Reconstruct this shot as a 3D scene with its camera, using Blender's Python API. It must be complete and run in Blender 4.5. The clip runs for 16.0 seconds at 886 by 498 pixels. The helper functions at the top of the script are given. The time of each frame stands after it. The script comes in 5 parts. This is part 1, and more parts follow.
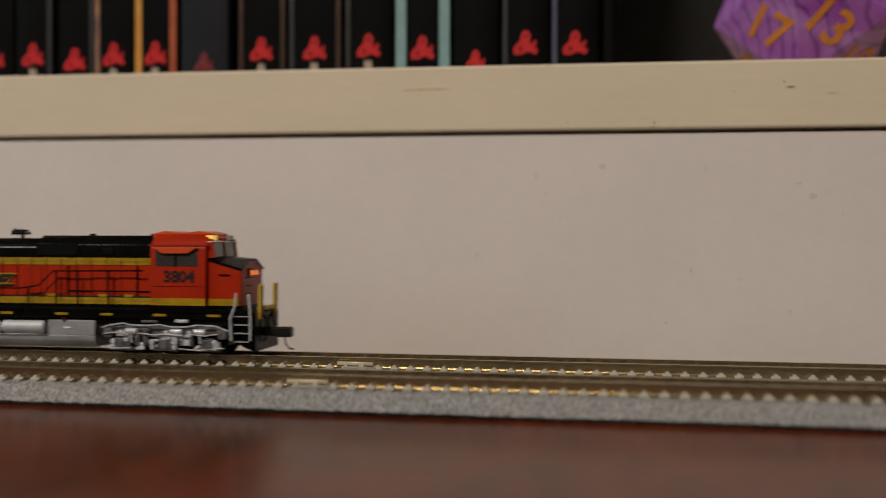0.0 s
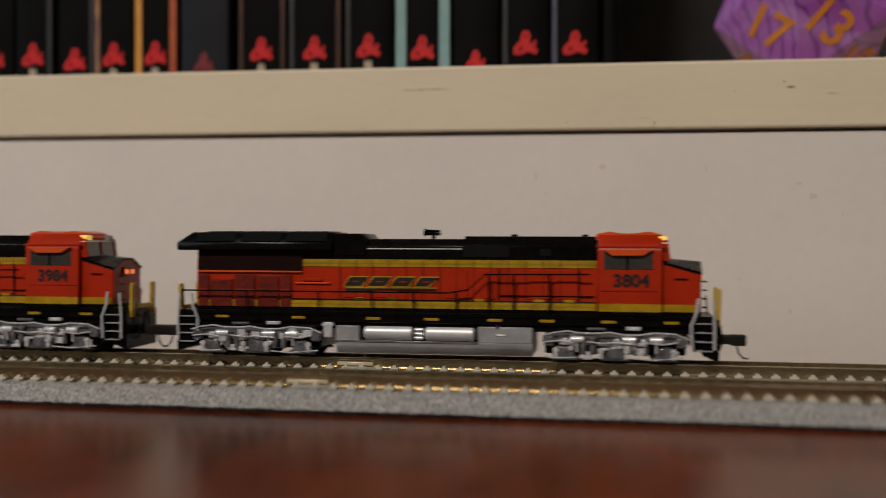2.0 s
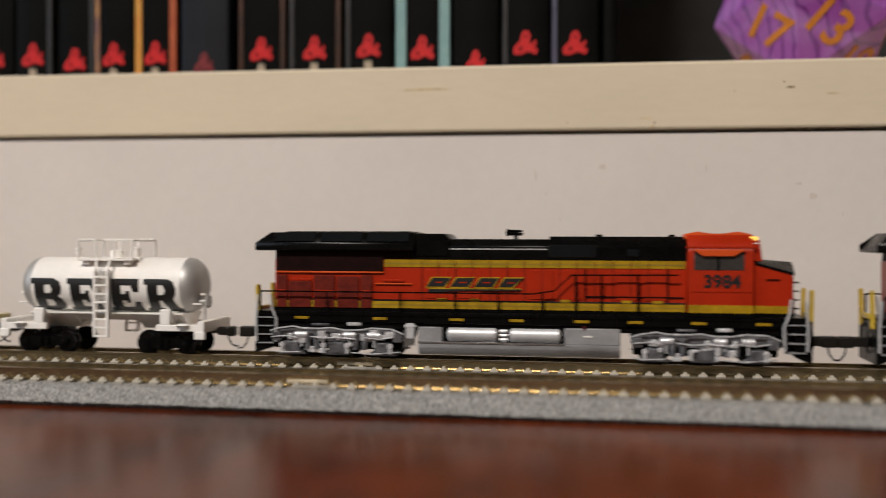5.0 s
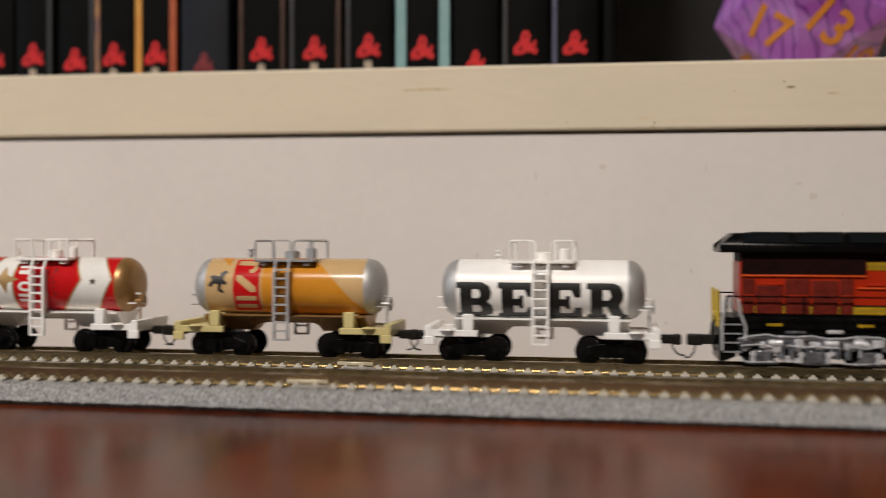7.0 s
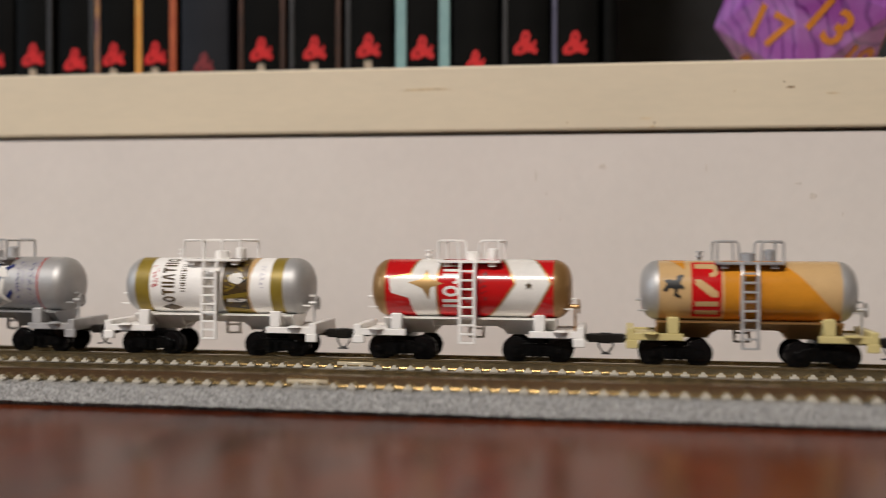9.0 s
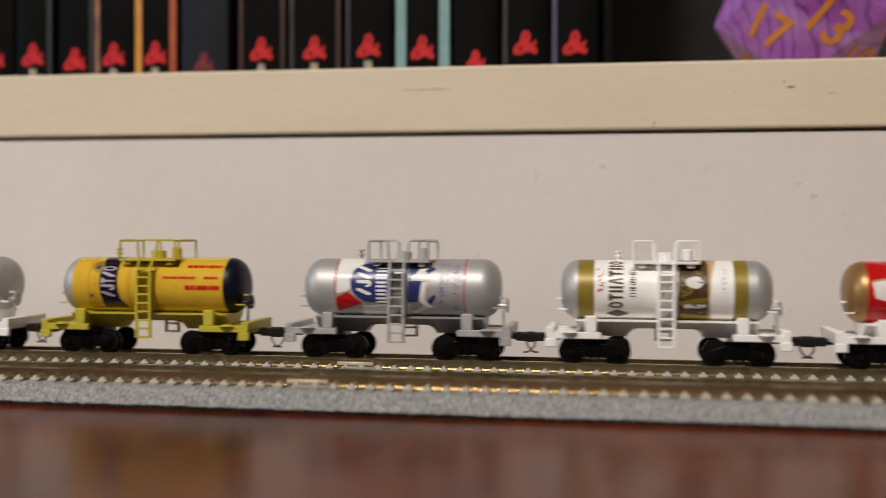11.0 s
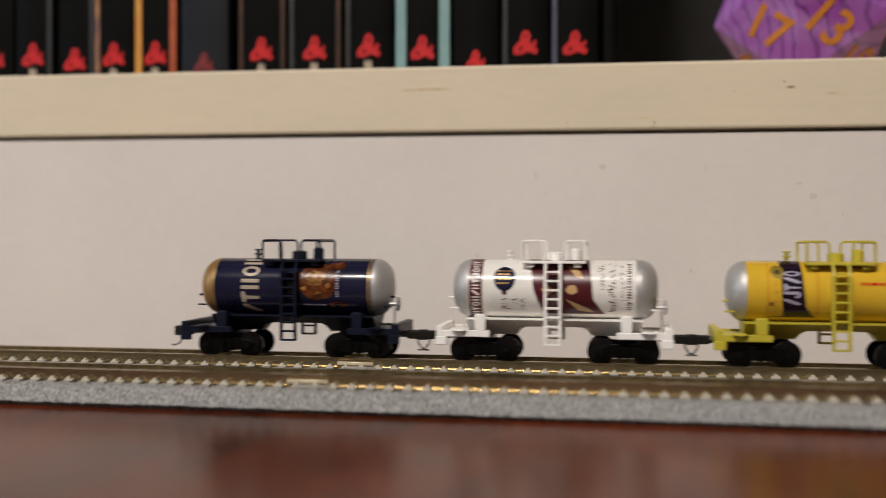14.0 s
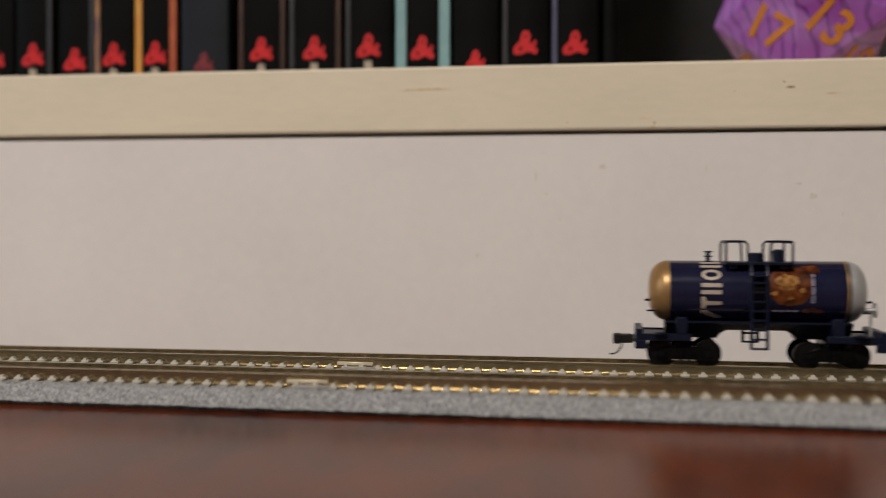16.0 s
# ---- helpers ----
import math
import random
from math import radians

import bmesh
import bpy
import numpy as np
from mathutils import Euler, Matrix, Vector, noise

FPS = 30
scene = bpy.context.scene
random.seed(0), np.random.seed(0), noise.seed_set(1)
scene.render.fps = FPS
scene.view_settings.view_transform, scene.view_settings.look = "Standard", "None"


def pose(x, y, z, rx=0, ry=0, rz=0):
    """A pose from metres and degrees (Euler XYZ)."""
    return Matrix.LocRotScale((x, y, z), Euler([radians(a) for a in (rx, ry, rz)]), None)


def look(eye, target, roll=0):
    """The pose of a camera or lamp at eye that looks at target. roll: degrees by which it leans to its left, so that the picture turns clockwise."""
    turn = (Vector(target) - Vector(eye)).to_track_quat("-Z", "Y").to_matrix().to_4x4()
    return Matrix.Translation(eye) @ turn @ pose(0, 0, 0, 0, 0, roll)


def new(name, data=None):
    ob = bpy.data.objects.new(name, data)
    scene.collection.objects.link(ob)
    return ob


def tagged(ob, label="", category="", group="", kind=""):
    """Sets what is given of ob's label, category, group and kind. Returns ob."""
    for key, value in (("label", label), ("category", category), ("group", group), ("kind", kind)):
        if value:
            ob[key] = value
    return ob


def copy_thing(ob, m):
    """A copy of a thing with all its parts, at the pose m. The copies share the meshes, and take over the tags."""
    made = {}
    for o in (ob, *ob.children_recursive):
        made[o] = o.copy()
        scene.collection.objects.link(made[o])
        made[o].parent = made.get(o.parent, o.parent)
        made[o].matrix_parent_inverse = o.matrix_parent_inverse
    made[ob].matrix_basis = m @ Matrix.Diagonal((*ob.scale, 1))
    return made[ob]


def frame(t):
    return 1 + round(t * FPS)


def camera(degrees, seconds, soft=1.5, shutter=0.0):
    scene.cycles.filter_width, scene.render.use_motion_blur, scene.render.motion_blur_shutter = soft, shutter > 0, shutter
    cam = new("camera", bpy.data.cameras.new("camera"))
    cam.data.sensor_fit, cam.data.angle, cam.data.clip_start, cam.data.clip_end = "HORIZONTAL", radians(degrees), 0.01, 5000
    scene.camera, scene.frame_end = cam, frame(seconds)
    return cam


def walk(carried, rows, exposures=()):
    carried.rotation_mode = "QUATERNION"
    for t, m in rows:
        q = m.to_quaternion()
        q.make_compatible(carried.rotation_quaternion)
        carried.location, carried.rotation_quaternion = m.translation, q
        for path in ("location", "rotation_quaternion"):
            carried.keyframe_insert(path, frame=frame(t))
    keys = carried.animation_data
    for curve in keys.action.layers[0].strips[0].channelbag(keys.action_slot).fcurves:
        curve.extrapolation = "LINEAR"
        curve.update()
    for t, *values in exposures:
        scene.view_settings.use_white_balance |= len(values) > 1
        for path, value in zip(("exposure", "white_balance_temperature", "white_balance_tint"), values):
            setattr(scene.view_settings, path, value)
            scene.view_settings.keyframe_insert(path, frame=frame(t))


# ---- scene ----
# World: x along the tracks, y away from the eye, z up from the tabletop.
EYE = (0.0, -0.25187, 0.03644)
cam = camera(46.56, 16.0, soft=0.9, shutter=0.5)
cam.data.dof.use_dof = True
cam.data.dof.focus_distance = 0.252
cam.data.dof.aperture_fstop = 7.6
VIEW = pose(*EYE, 90 - 0.4917, 0, 9.6949) @ pose(0, 0, 0, 0, 0, 0.1526)
walk(cam, [(0, VIEW), (16, VIEW)],
     exposures=[(0, -0.50, 6950, 10), (0.5, -0.51, 6950, 10), (1.5, -0.53, 6950, 10), (2.5, -0.25, 6720, 10), (3.5, 0.0, 6650, 10), (4.5, 0.0, 6630, 10),
                (6.5, 0.0, 6600, 10), (9.0, 0.0, 6500, 10), (12.5, 0.0, 6600, 10), (14.0, 0.0, 6600, 10), (15.0, 0.06, 6500, 10), (15.5, 0.0, 6500, 10), (16, -0.12, 6500, 10)])

# ---- light ----
world = bpy.data.worlds.new("sky")
scene.world = world
world.use_nodes = True
_sky = world.node_tree.nodes.new("ShaderNodeTexSky")
_sky.sky_type, _sky.sun_disc = "NISHITA", False
_sky.sun_elevation, _sky.sun_rotation = radians(25), radians(200)
_bg = world.node_tree.nodes["Background"]
_bg.inputs["Strength"].default_value = 0.1
world.node_tree.links.new(_sky.outputs[0], _bg.inputs["Color"])


def area(name, m, w, h, power, colour):
    d = bpy.data.lights.new(name, "AREA")
    d.shape, d.size, d.size_y, d.energy, d.color = "RECTANGLE", w, h, power, colour
    ob = new(name, d)
    ob.matrix_world = m
    return ob


LAMP = (-0.36, -1.42, 1.50)
area("ceiling_lamp", pose(*LAMP), 0.42, 0.07, 51.5, (1.0, 0.925, 0.855))
area("window_daylight", look((-1.70, -0.95, 0.75), (0, -0.1, 0.0)), 0.8, 1.0, 8, (0.72, 0.85, 1.0))


# ---- materials ----
def mat(name, colour, rough=0.5, metal=0.0, scale=800.0, vary=0.12, bump=0.1, second=None, coat=0.0,
        stretch=(1, 1, 1), detail=5.0, fine=9.0, glow=0.0, depth=0.0002, per_object=0.0, gloss=0.5):
    m = bpy.data.materials.new(name)
    m.use_nodes = True
    nt = m.node_tree
    n, ln = nt.nodes, nt.links
    b = n["Principled BSDF"]
    tc = n.new("ShaderNodeTexCoord")
    mp = n.new("ShaderNodeMapping")
    mp.inputs["Scale"].default_value = stretch
    ln.new(tc.outputs["Object"], mp.inputs["Vector"])
    big = n.new("ShaderNodeTexNoise")
    big.inputs["Scale"].default_value, big.inputs["Detail"].default_value = scale, detail
    sml = n.new("ShaderNodeTexNoise")
    sml.inputs["Scale"].default_value, sml.inputs["Detail"].default_value = scale * fine, 3
    for t in (big, sml):
        ln.new(mp.outputs[0], t.inputs["Vector"])
    add = n.new("ShaderNodeMix")
    add.data_type = "FLOAT"
    add.inputs[0].default_value = 0.35
    ln.new(big.outputs["Fac"], add.inputs[2])
    ln.new(sml.outputs["Fac"], add.inputs[3])
    ramp = n.new("ShaderNodeValToRGB")
    lo = [c * (1 - vary) for c in colour]
    hi = list(second) if second else [min(1, c * (1 + vary)) for c in colour]
    ramp.color_ramp.elements[0].position, ramp.color_ramp.elements[1].position = 0.35, 0.65
    ramp.color_ramp.elements[0].color, ramp.color_ramp.elements[1].color = (*lo, 1), (*hi, 1)
    ln.new(add.outputs[0], ramp.inputs[0])
    out = ramp.outputs[0]
    if per_object:
        inf = n.new("ShaderNodeObjectInfo")
        mr = n.new("ShaderNodeMapRange")
        mr.inputs["To Min"].default_value, mr.inputs["To Max"].default_value = 1 - per_object, 1 + per_object
        ln.new(inf.outputs["Random"], mr.inputs["Value"])
        hsv = n.new("ShaderNodeHueSaturation")
        ln.new(out, hsv.inputs["Color"])
        ln.new(mr.outputs[0], hsv.inputs["Value"])
        out = hsv.outputs[0]
    ln.new(out, b.inputs["Base Color"])
    rr = n.new("ShaderNodeMapRange")
    rr.inputs["To Min"].default_value, rr.inputs["To Max"].default_value = rough * 0.85, min(1, rough * 1.2)
    ln.new(big.outputs["Fac"], rr.inputs["Value"])
    ln.new(rr.outputs[0], b.inputs["Roughness"])
    b.inputs["Metallic"].default_value = metal
    b.inputs["Specular IOR Level"].default_value = gloss
    b.inputs["Coat Weight"].default_value = coat
    b.inputs["Coat Roughness"].default_value = 0.12
    if bump:
        bp = n.new("ShaderNodeBump")
        bp.inputs["Strength"].default_value, bp.inputs["Distance"].default_value = bump, depth
        ln.new(sml.outputs["Fac"], bp.inputs["Height"])
        ln.new(bp.outputs[0], b.inputs["Normal"])
    if glow:
        b.inputs["Emission Color"].default_value = (*colour, 1)
        b.inputs["Emission Strength"].default_value = glow
    return m


M = {
    "orange": mat("orange_paint", (0.365, 0.020, 0.0034), 0.33, scale=120, vary=0.12, bump=0.03, gloss=0.28),
    # The hood's orange, lightened for light caught on slopes and ridges.
    "orange_lit": mat("lit_orange_paint", (0.62, 0.075, 0.010), 0.36, scale=120, vary=0.1, bump=0.03),
    "rail_yellow": mat("rail_yellow_paint", (0.56, 0.38, 0.03), 0.4, scale=300, vary=0.1, bump=0.03),
    # Pale silver of the truck pipes, highlights put into the colour.
    "chrome": mat("highlight_silver_plastic", (0.74, 0.74, 0.76), 0.26, 0.45, scale=700, vary=0.15, bump=0.2),
    # Truck silver darkened for the shade in the frames' recesses.
    "casting": mat("shaded_silver_casting", (0.17, 0.17, 0.182), 0.24, 0.45, scale=600, vary=0.5, bump=0.35),
    "black": mat("black_plastic", (0.003, 0.003, 0.003), 0.27, scale=300, vary=0.3, bump=0.06, gloss=0.10),
    "grille": mat("dark_grille", (0.010, 0.0022, 0.0016), 0.6, scale=900, vary=0.4, bump=0.25, gloss=0.08),
    "screen": mat("rust_red_screen", (0.12, 0.012, 0.006), 0.55, scale=900, vary=0.35, bump=0.25, gloss=0.15),
    "yellow": mat("yellow_paint", (0.36, 0.215, 0.008), 0.38, scale=300, vary=0.3, bump=0.04, gloss=0.28),
    "silver": mat("silver_paint", (0.62, 0.62, 0.64), 0.24, 0.95, scale=500, vary=0.25, bump=0.08),
    "grey": mat("grey_paint", (0.34, 0.34, 0.35), 0.42, 0.3, scale=200, vary=0.15, bump=0.05),
    "glass": mat("smoked_glass", (0.006, 0.007, 0.008), 0.12, scale=100, vary=0.1, bump=0.0, gloss=0.3),
    # Opaque grey stands for the bright background behind the windscreen glass.
    "windscreen": mat("pale_windscreen", (0.30, 0.28, 0.26), 0.12, scale=100, vary=0.1, bump=0.0),
    "satin": mat("satin_silver_paint", (0.60, 0.60, 0.61), 0.42, 0.35, scale=400, vary=0.1, bump=0.05),
    "pewter": mat("pewter_grey_paint", (0.50, 0.49, 0.485), 0.40, 0.4, scale=400, vary=0.12, bump=0.05),
    # The grey reflection in the side windows is put into the colour.
    "cab_glass": mat("reflection_grey_cab_glass", (0.045, 0.040, 0.038), 0.10, scale=100, vary=0.3, bump=0.0),
    "lit": mat("headlight_glow", (1.0, 0.24, 0.07), 0.3, glow=1.4, bump=0),
    "board_lit": mat("number_board_glow", (1.0, 0.62, 0.12), 0.3, glow=0.7, bump=0),
    "white": mat("white_plastic", (0.90, 0.87, 0.83), 0.34, scale=160, vary=0.05, bump=0.03),
    "white_print": mat("white_print", (0.80, 0.77, 0.72), 0.18, scale=300, vary=0.06, bump=0.02),
    "tank_silver": mat("silver_tank_paint", (0.46, 0.45, 0.44), 0.48, 0.5, scale=220, vary=0.08, bump=0.03),
    "bronze": mat("bronze_paint", (0.34, 0.19, 0.07), 0.36, 0.5, scale=220, vary=0.12, bump=0.03),
    "gold": mat("gold_paint", (0.42, 0.26, 0.10), 0.38, 0.5, scale=300, vary=0.12, bump=0.02),
    "olive": mat("olive_gold_print", (0.27, 0.19, 0.025), 0.4, 0.2, scale=300, vary=0.15, bump=0.02),
    "red": mat("red_print", (0.52, 0.008, 0.010), 0.16, scale=160, vary=0.08, bump=0.02),
    "tan": mat("tan_print", (0.58, 0.38, 0.18), 0.18, scale=200, vary=0.06, bump=0.02),
    "amber": mat("amber_print", (0.62, 0.25, 0.022), 0.18, scale=200, vary=0.08, bump=0.02),
    "cream": mat("cream_plastic", (0.60, 0.50, 0.22), 0.42, scale=200, vary=0.06, bump=0.03),
    "lemon": mat("lemon_plastic", (0.50, 0.41, 0.035), 0.42, scale=200, vary=0.06, bump=0.03),
    "tank_yellow": mat("tank_yellow_print", (0.66, 0.41, 0.032), 0.16, scale=200, vary=0.06, bump=0.02),
    "navy": mat("navy_plastic", (0.004, 0.006, 0.017), 0.4, scale=200, vary=0.15, bump=0.03, gloss=0.25),
    "navy_print": mat("navy_print", (0.009, 0.010, 0.030), 0.15, scale=200, vary=0.15, bump=0.01),
    "blue": mat("blue_print", (0.020, 0.030, 0.14), 0.3, scale=200, vary=0.1, bump=0.01),
    "lavender": mat("lavender_print", (0.36, 0.33, 0.42), 0.35, scale=300, vary=0.1, bump=0.01),
    "pale": mat("pale_cream_print", (0.42, 0.34, 0.26), 0.3, scale=300, vary=0.1, bump=0.01),
    "maroon": mat("maroon_print", (0.075, 0.008, 0.014), 0.3, scale=300, vary=0.15, bump=0.01),
    "brown": mat("brown_print", (0.075, 0.045, 0.015), 0.35, scale=350, vary=0.5, bump=0.01),
    "rust": mat("rust_print", (0.035, 0.009, 0.005), 0.22, scale=420, vary=0.7, second=(0.19, 0.05, 0.012), bump=0.01),
    "crest": mat("dull_gold_print", (0.12, 0.032, 0.008), 0.2, scale=900, vary=0.7, second=(0.46, 0.21, 0.05), bump=0.01),
    "label_dark": mat("dark_label_print", (0.012, 0.006, 0.016), 0.18, scale=200, vary=0.15, bump=0.01),
    "ink": mat("black_ink", (0.010, 0.010, 0.010), 0.4, scale=300, vary=0.2, bump=0.0),
    "truck_black": mat("black_truck_plastic", (0.003, 0.003, 0.003), 0.24, scale=400, vary=0.3, bump=0.15, gloss=0.13),
    "wheel": mat("glossy_black_wheel", (0.004, 0.004, 0.0045), 0.2, scale=400, vary=0.3, bump=0.03, gloss=0.32),
    "steel": mat("blackened_steel", (0.018, 0.016, 0.014), 0.35, 0.4, scale=500, vary=0.2, bump=0.05),
    "rail": mat("nickel_silver_rail", (0.47, 0.38, 0.23), 0.22, 0.92, scale=150, vary=0.2, bump=0.05, stretch=(0.2, 1, 1)),
    # Less metallic and paler, its colour standing for a bright reflection.
    "joiner": mat("reflection_bright_joiner", (0.80, 0.70, 0.52), 0.38, 0.6, scale=300, vary=0.1, bump=0.04),
    "tie": mat("grey_tie_plastic", (0.28, 0.262, 0.23), 0.65, scale=900, vary=0.25, bump=0.2, per_object=0.12),
    "chair": mat("pale_chair_plastic", (0.48, 0.44, 0.36), 0.6, scale=900, vary=0.15, bump=0.1),
    "ballast": mat("speckled_ballast", (0.22, 0.217, 0.212), 0.85, scale=1700, vary=0.35, second=(0.50, 0.49, 0.475),
                   bump=0.9, fine=2.2, detail=3, depth=0.0005),
    "mahogany": mat("polished_mahogany", (0.078, 0.0115, 0.0025), 0.22, scale=16, vary=0.5, second=(0.15, 0.028, 0.006),
                    bump=0.0, coat=0.0, stretch=(1.1, 0.5, 1), fine=8, gloss=0.15),
    "pine": mat("pale_varnished_pine", (0.70, 0.605, 0.45), 0.6, scale=60, vary=0.04, second=(0.735, 0.63, 0.465),
                bump=0.08, stretch=(0.25, 1, 1), fine=10),
    "panel": mat("scuffed_white_panel", (0.72, 0.66, 0.61), 0.55, scale=22, vary=0.035, bump=0.05, fine=14),
    "knot": mat("dark_wood_knot", (0.30, 0.21, 0.12), 0.5, scale=600, vary=0.4, bump=0.1),
    "stain": mat("pine_resin_stain", (0.61, 0.47, 0.28), 0.5, scale=400, vary=0.25, bump=0.05),
    "scuff": mat("panel_scuff", (0.635, 0.565, 0.50), 0.6, scale=900, vary=0.2, bump=0.1),
    "cover": mat("black_book_cover", (0.003, 0.003, 0.0027), 0.5, scale=90, vary=0.3, bump=0.05, gloss=0.06),
    "cover_blue": mat("slate_book_cover", (0.007, 0.008, 0.012), 0.5, scale=90, vary=0.2, bump=0.05, gloss=0.2),
    "pages": mat("book_pages", (0.62, 0.56, 0.45), 0.8, scale=300, vary=0.12, bump=0.2, stretch=(6, 0.3, 0.3)),
    "emblem": mat("red_foil_emblem", (0.52, 0.009, 0.011), 0.4, scale=300, vary=0.12, bump=0.03),
    "emblem_dim": mat("dull_red_emblem", (0.16, 0.010, 0.014), 0.45, scale=300, vary=0.2, bump=0.03),
    # Wall and ceiling tones are lowered to cut bounce and deepen shadows.
    "wall": mat("low_bounce_wall_paint", (0.13, 0.112, 0.09), 0.85, scale=12, vary=0.05, bump=0.1),
    "ceiling": mat("low_bounce_ceiling_paint", (0.28, 0.27, 0.255), 0.9, scale=12, vary=0.04, bump=0.1),
    "carpet": mat("brown_carpet", (0.16, 0.11, 0.08), 0.95, scale=60, vary=0.3, bump=0.5),
    "digit": mat("orange_number_paint", (0.58, 0.20, 0.022), 0.45, scale=300, vary=0.15, bump=0.05),
}


def swirl():
    m = bpy.data.materials.new("purple_swirl_resin")
    m.use_nodes = True
    n, ln = m.node_tree.nodes, m.node_tree.links
    b = n["Principled BSDF"]
    tc = n.new("ShaderNodeTexCoord")
    w = n.new("ShaderNodeTexWave")
    w.inputs["Scale"].default_value, w.inputs["Distortion"].default_value = 62, 16
    w.inputs["Detail"].default_value, w.inputs["Detail Scale"].default_value = 3, 0.5
    ns = n.new("ShaderNodeTexNoise")
    ns.inputs["Scale"].default_value = 38
    ns.inputs["Distortion"].default_value = 2.0
    for t in (w, ns):
        ln.new(tc.outputs["Object"], t.inputs["Vector"])
    r1, r2 = n.new("ShaderNodeValToRGB"), n.new("ShaderNodeValToRGB")
    r1.color_ramp.elements[0].color, r1.color_ramp.elements[1].color = (0.10, 0.012, 0.15, 1), (0.33, 0.09, 0.40, 1)
    r1.color_ramp.elements[0].position, r1.color_ramp.elements[1].position = 0.04, 0.22
    r2.color_ramp.elements[0].color, r2.color_ramp.elements[1].color = (0.24, 0.05, 0.30, 1), (0.44, 0.25, 0.58, 1)
    r2.color_ramp.elements[0].position, r2.color_ramp.elements[1].position = 0.4, 0.65
    ln.new(w.outputs["Fac"], r1.inputs[0])
    ln.new(ns.outputs["Fac"], r2.inputs[0])
    mx = n.new("ShaderNodeMix")
    mx.data_type = "RGBA"
    mx.inputs[0].default_value = 0.45
    ln.new(r1.outputs[0], mx.inputs[6])
    ln.new(r2.outputs[0], mx.inputs[7])
    ln.new(mx.outputs[2], b.inputs["Base Color"])
    b.inputs["Roughness"].default_value = 0.22
    b.inputs["Coat Weight"].default_value = 0.3
    return m


M["swirl"] = swirl()


def art(name, low, high):
    return mat(name, low, 0.4, scale=45, vary=0.0, second=high, bump=0.02, stretch=(1, 1, 0.8))


ART = {
    "sunset": art("sunset_cover_art", (0.55, 0.20, 0.03), (0.62, 0.34, 0.07)),
    "ember": art("ember_cover_art", (0.30, 0.05, 0.02), (0.42, 0.10, 0.03)),
    "teal": art("teal_cover_art", (0.16, 0.30, 0.31), (0.25, 0.40, 0.40)),
    "umber": art("umber_cover_art", (0.012, 0.006, 0.004), (0.075, 0.026, 0.012)),
    "dusk": art("dusk_cover_art", (0.05, 0.05, 0.09), (0.10, 0.10, 0.16)),
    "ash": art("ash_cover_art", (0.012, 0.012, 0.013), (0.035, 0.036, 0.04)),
    "mixed": art("mottled_cover_art", (0.03, 0.02, 0.10), (0.55, 0.28, 0.08)),
}


# ---- mesh helpers: sizes in millimetres ----
def part(name, bm, material, parent=None, label="", at=(0, 0, 0), flat=False):
    bmesh.ops.recalc_face_normals(bm, faces=bm.faces)
    bmesh.ops.scale(bm, vec=(0.001, 0.001, 0.001), verts=bm.verts)
    me = bpy.data.meshes.new(name)
    bm.to_mesh(me)
    bm.free()
    return linked(name, me, material, parent, label, at, flat)


def linked(name, me, material, parent=None, label="", at=(0, 0, 0), flat=False):
    if not me.materials:
        me.materials.append(material)
        if not flat:
            for f in me.polygons:
                f.use_smooth = True
            me.set_sharp_from_angle(angle=radians(38))
    ob = new(name, me)
    ob.location = [c * 0.001 for c in at]
    ob.parent = parent
    if label:
        tagged(ob, label)
    return ob


def thing(name, label, category, group="", kind="", m=None):
    ob = tagged(new(name), label, category, group, kind)
    if m is not None:
        ob.matrix_basis = m
    return ob


def box(bm, x0, x1, y0, y1, z0, z1, bevel=0.0, seg=1):
    v = [bm.verts.new((x, y, z)) for x in (x0, x1) for y in (y0, y1) for z in (z0, z1)]
    fs = [bm.faces.new([v[i] for i in q]) for q in
          ((0, 1, 3, 2), (4, 6, 7, 5), (0, 4, 5, 1), (2, 3, 7, 6), (0, 2, 6, 4), (1, 5, 7, 3))]
    if bevel:
        es = list({e for f in fs for e in f.edges})
        bmesh.ops.bevel(bm, geom=es, offset=bevel, segments=seg, affect="EDGES", profile=0.5)
    return bm


def prism(bm, pts, y0, y1, bevel=0.0, axis="y"):
    """A polygon in x and z drawn out along y (or in y and z along x)."""
    def at(p, d):
        return (p[0], d, p[1]) if axis == "y" else (d, p[0], p[1])
    a = [bm.verts.new(at(p, y0)) for p in pts]
    b = [bm.verts.new(at(p, y1)) for p in pts]
    n = len(pts)
    fs = [bm.faces.new(a), bm.faces.new(b[::-1])]
    fs += [bm.faces.new((a[i], b[i], b[(i + 1) % n], a[(i + 1) % n])) for i in range(n)]
    if bevel:
        es = list({e for f in fs for e in f.edges})
        bmesh.ops.bevel(bm, geom=es, offset=bevel, segments=1, affect="EDGES", profile=0.5)
    return bm


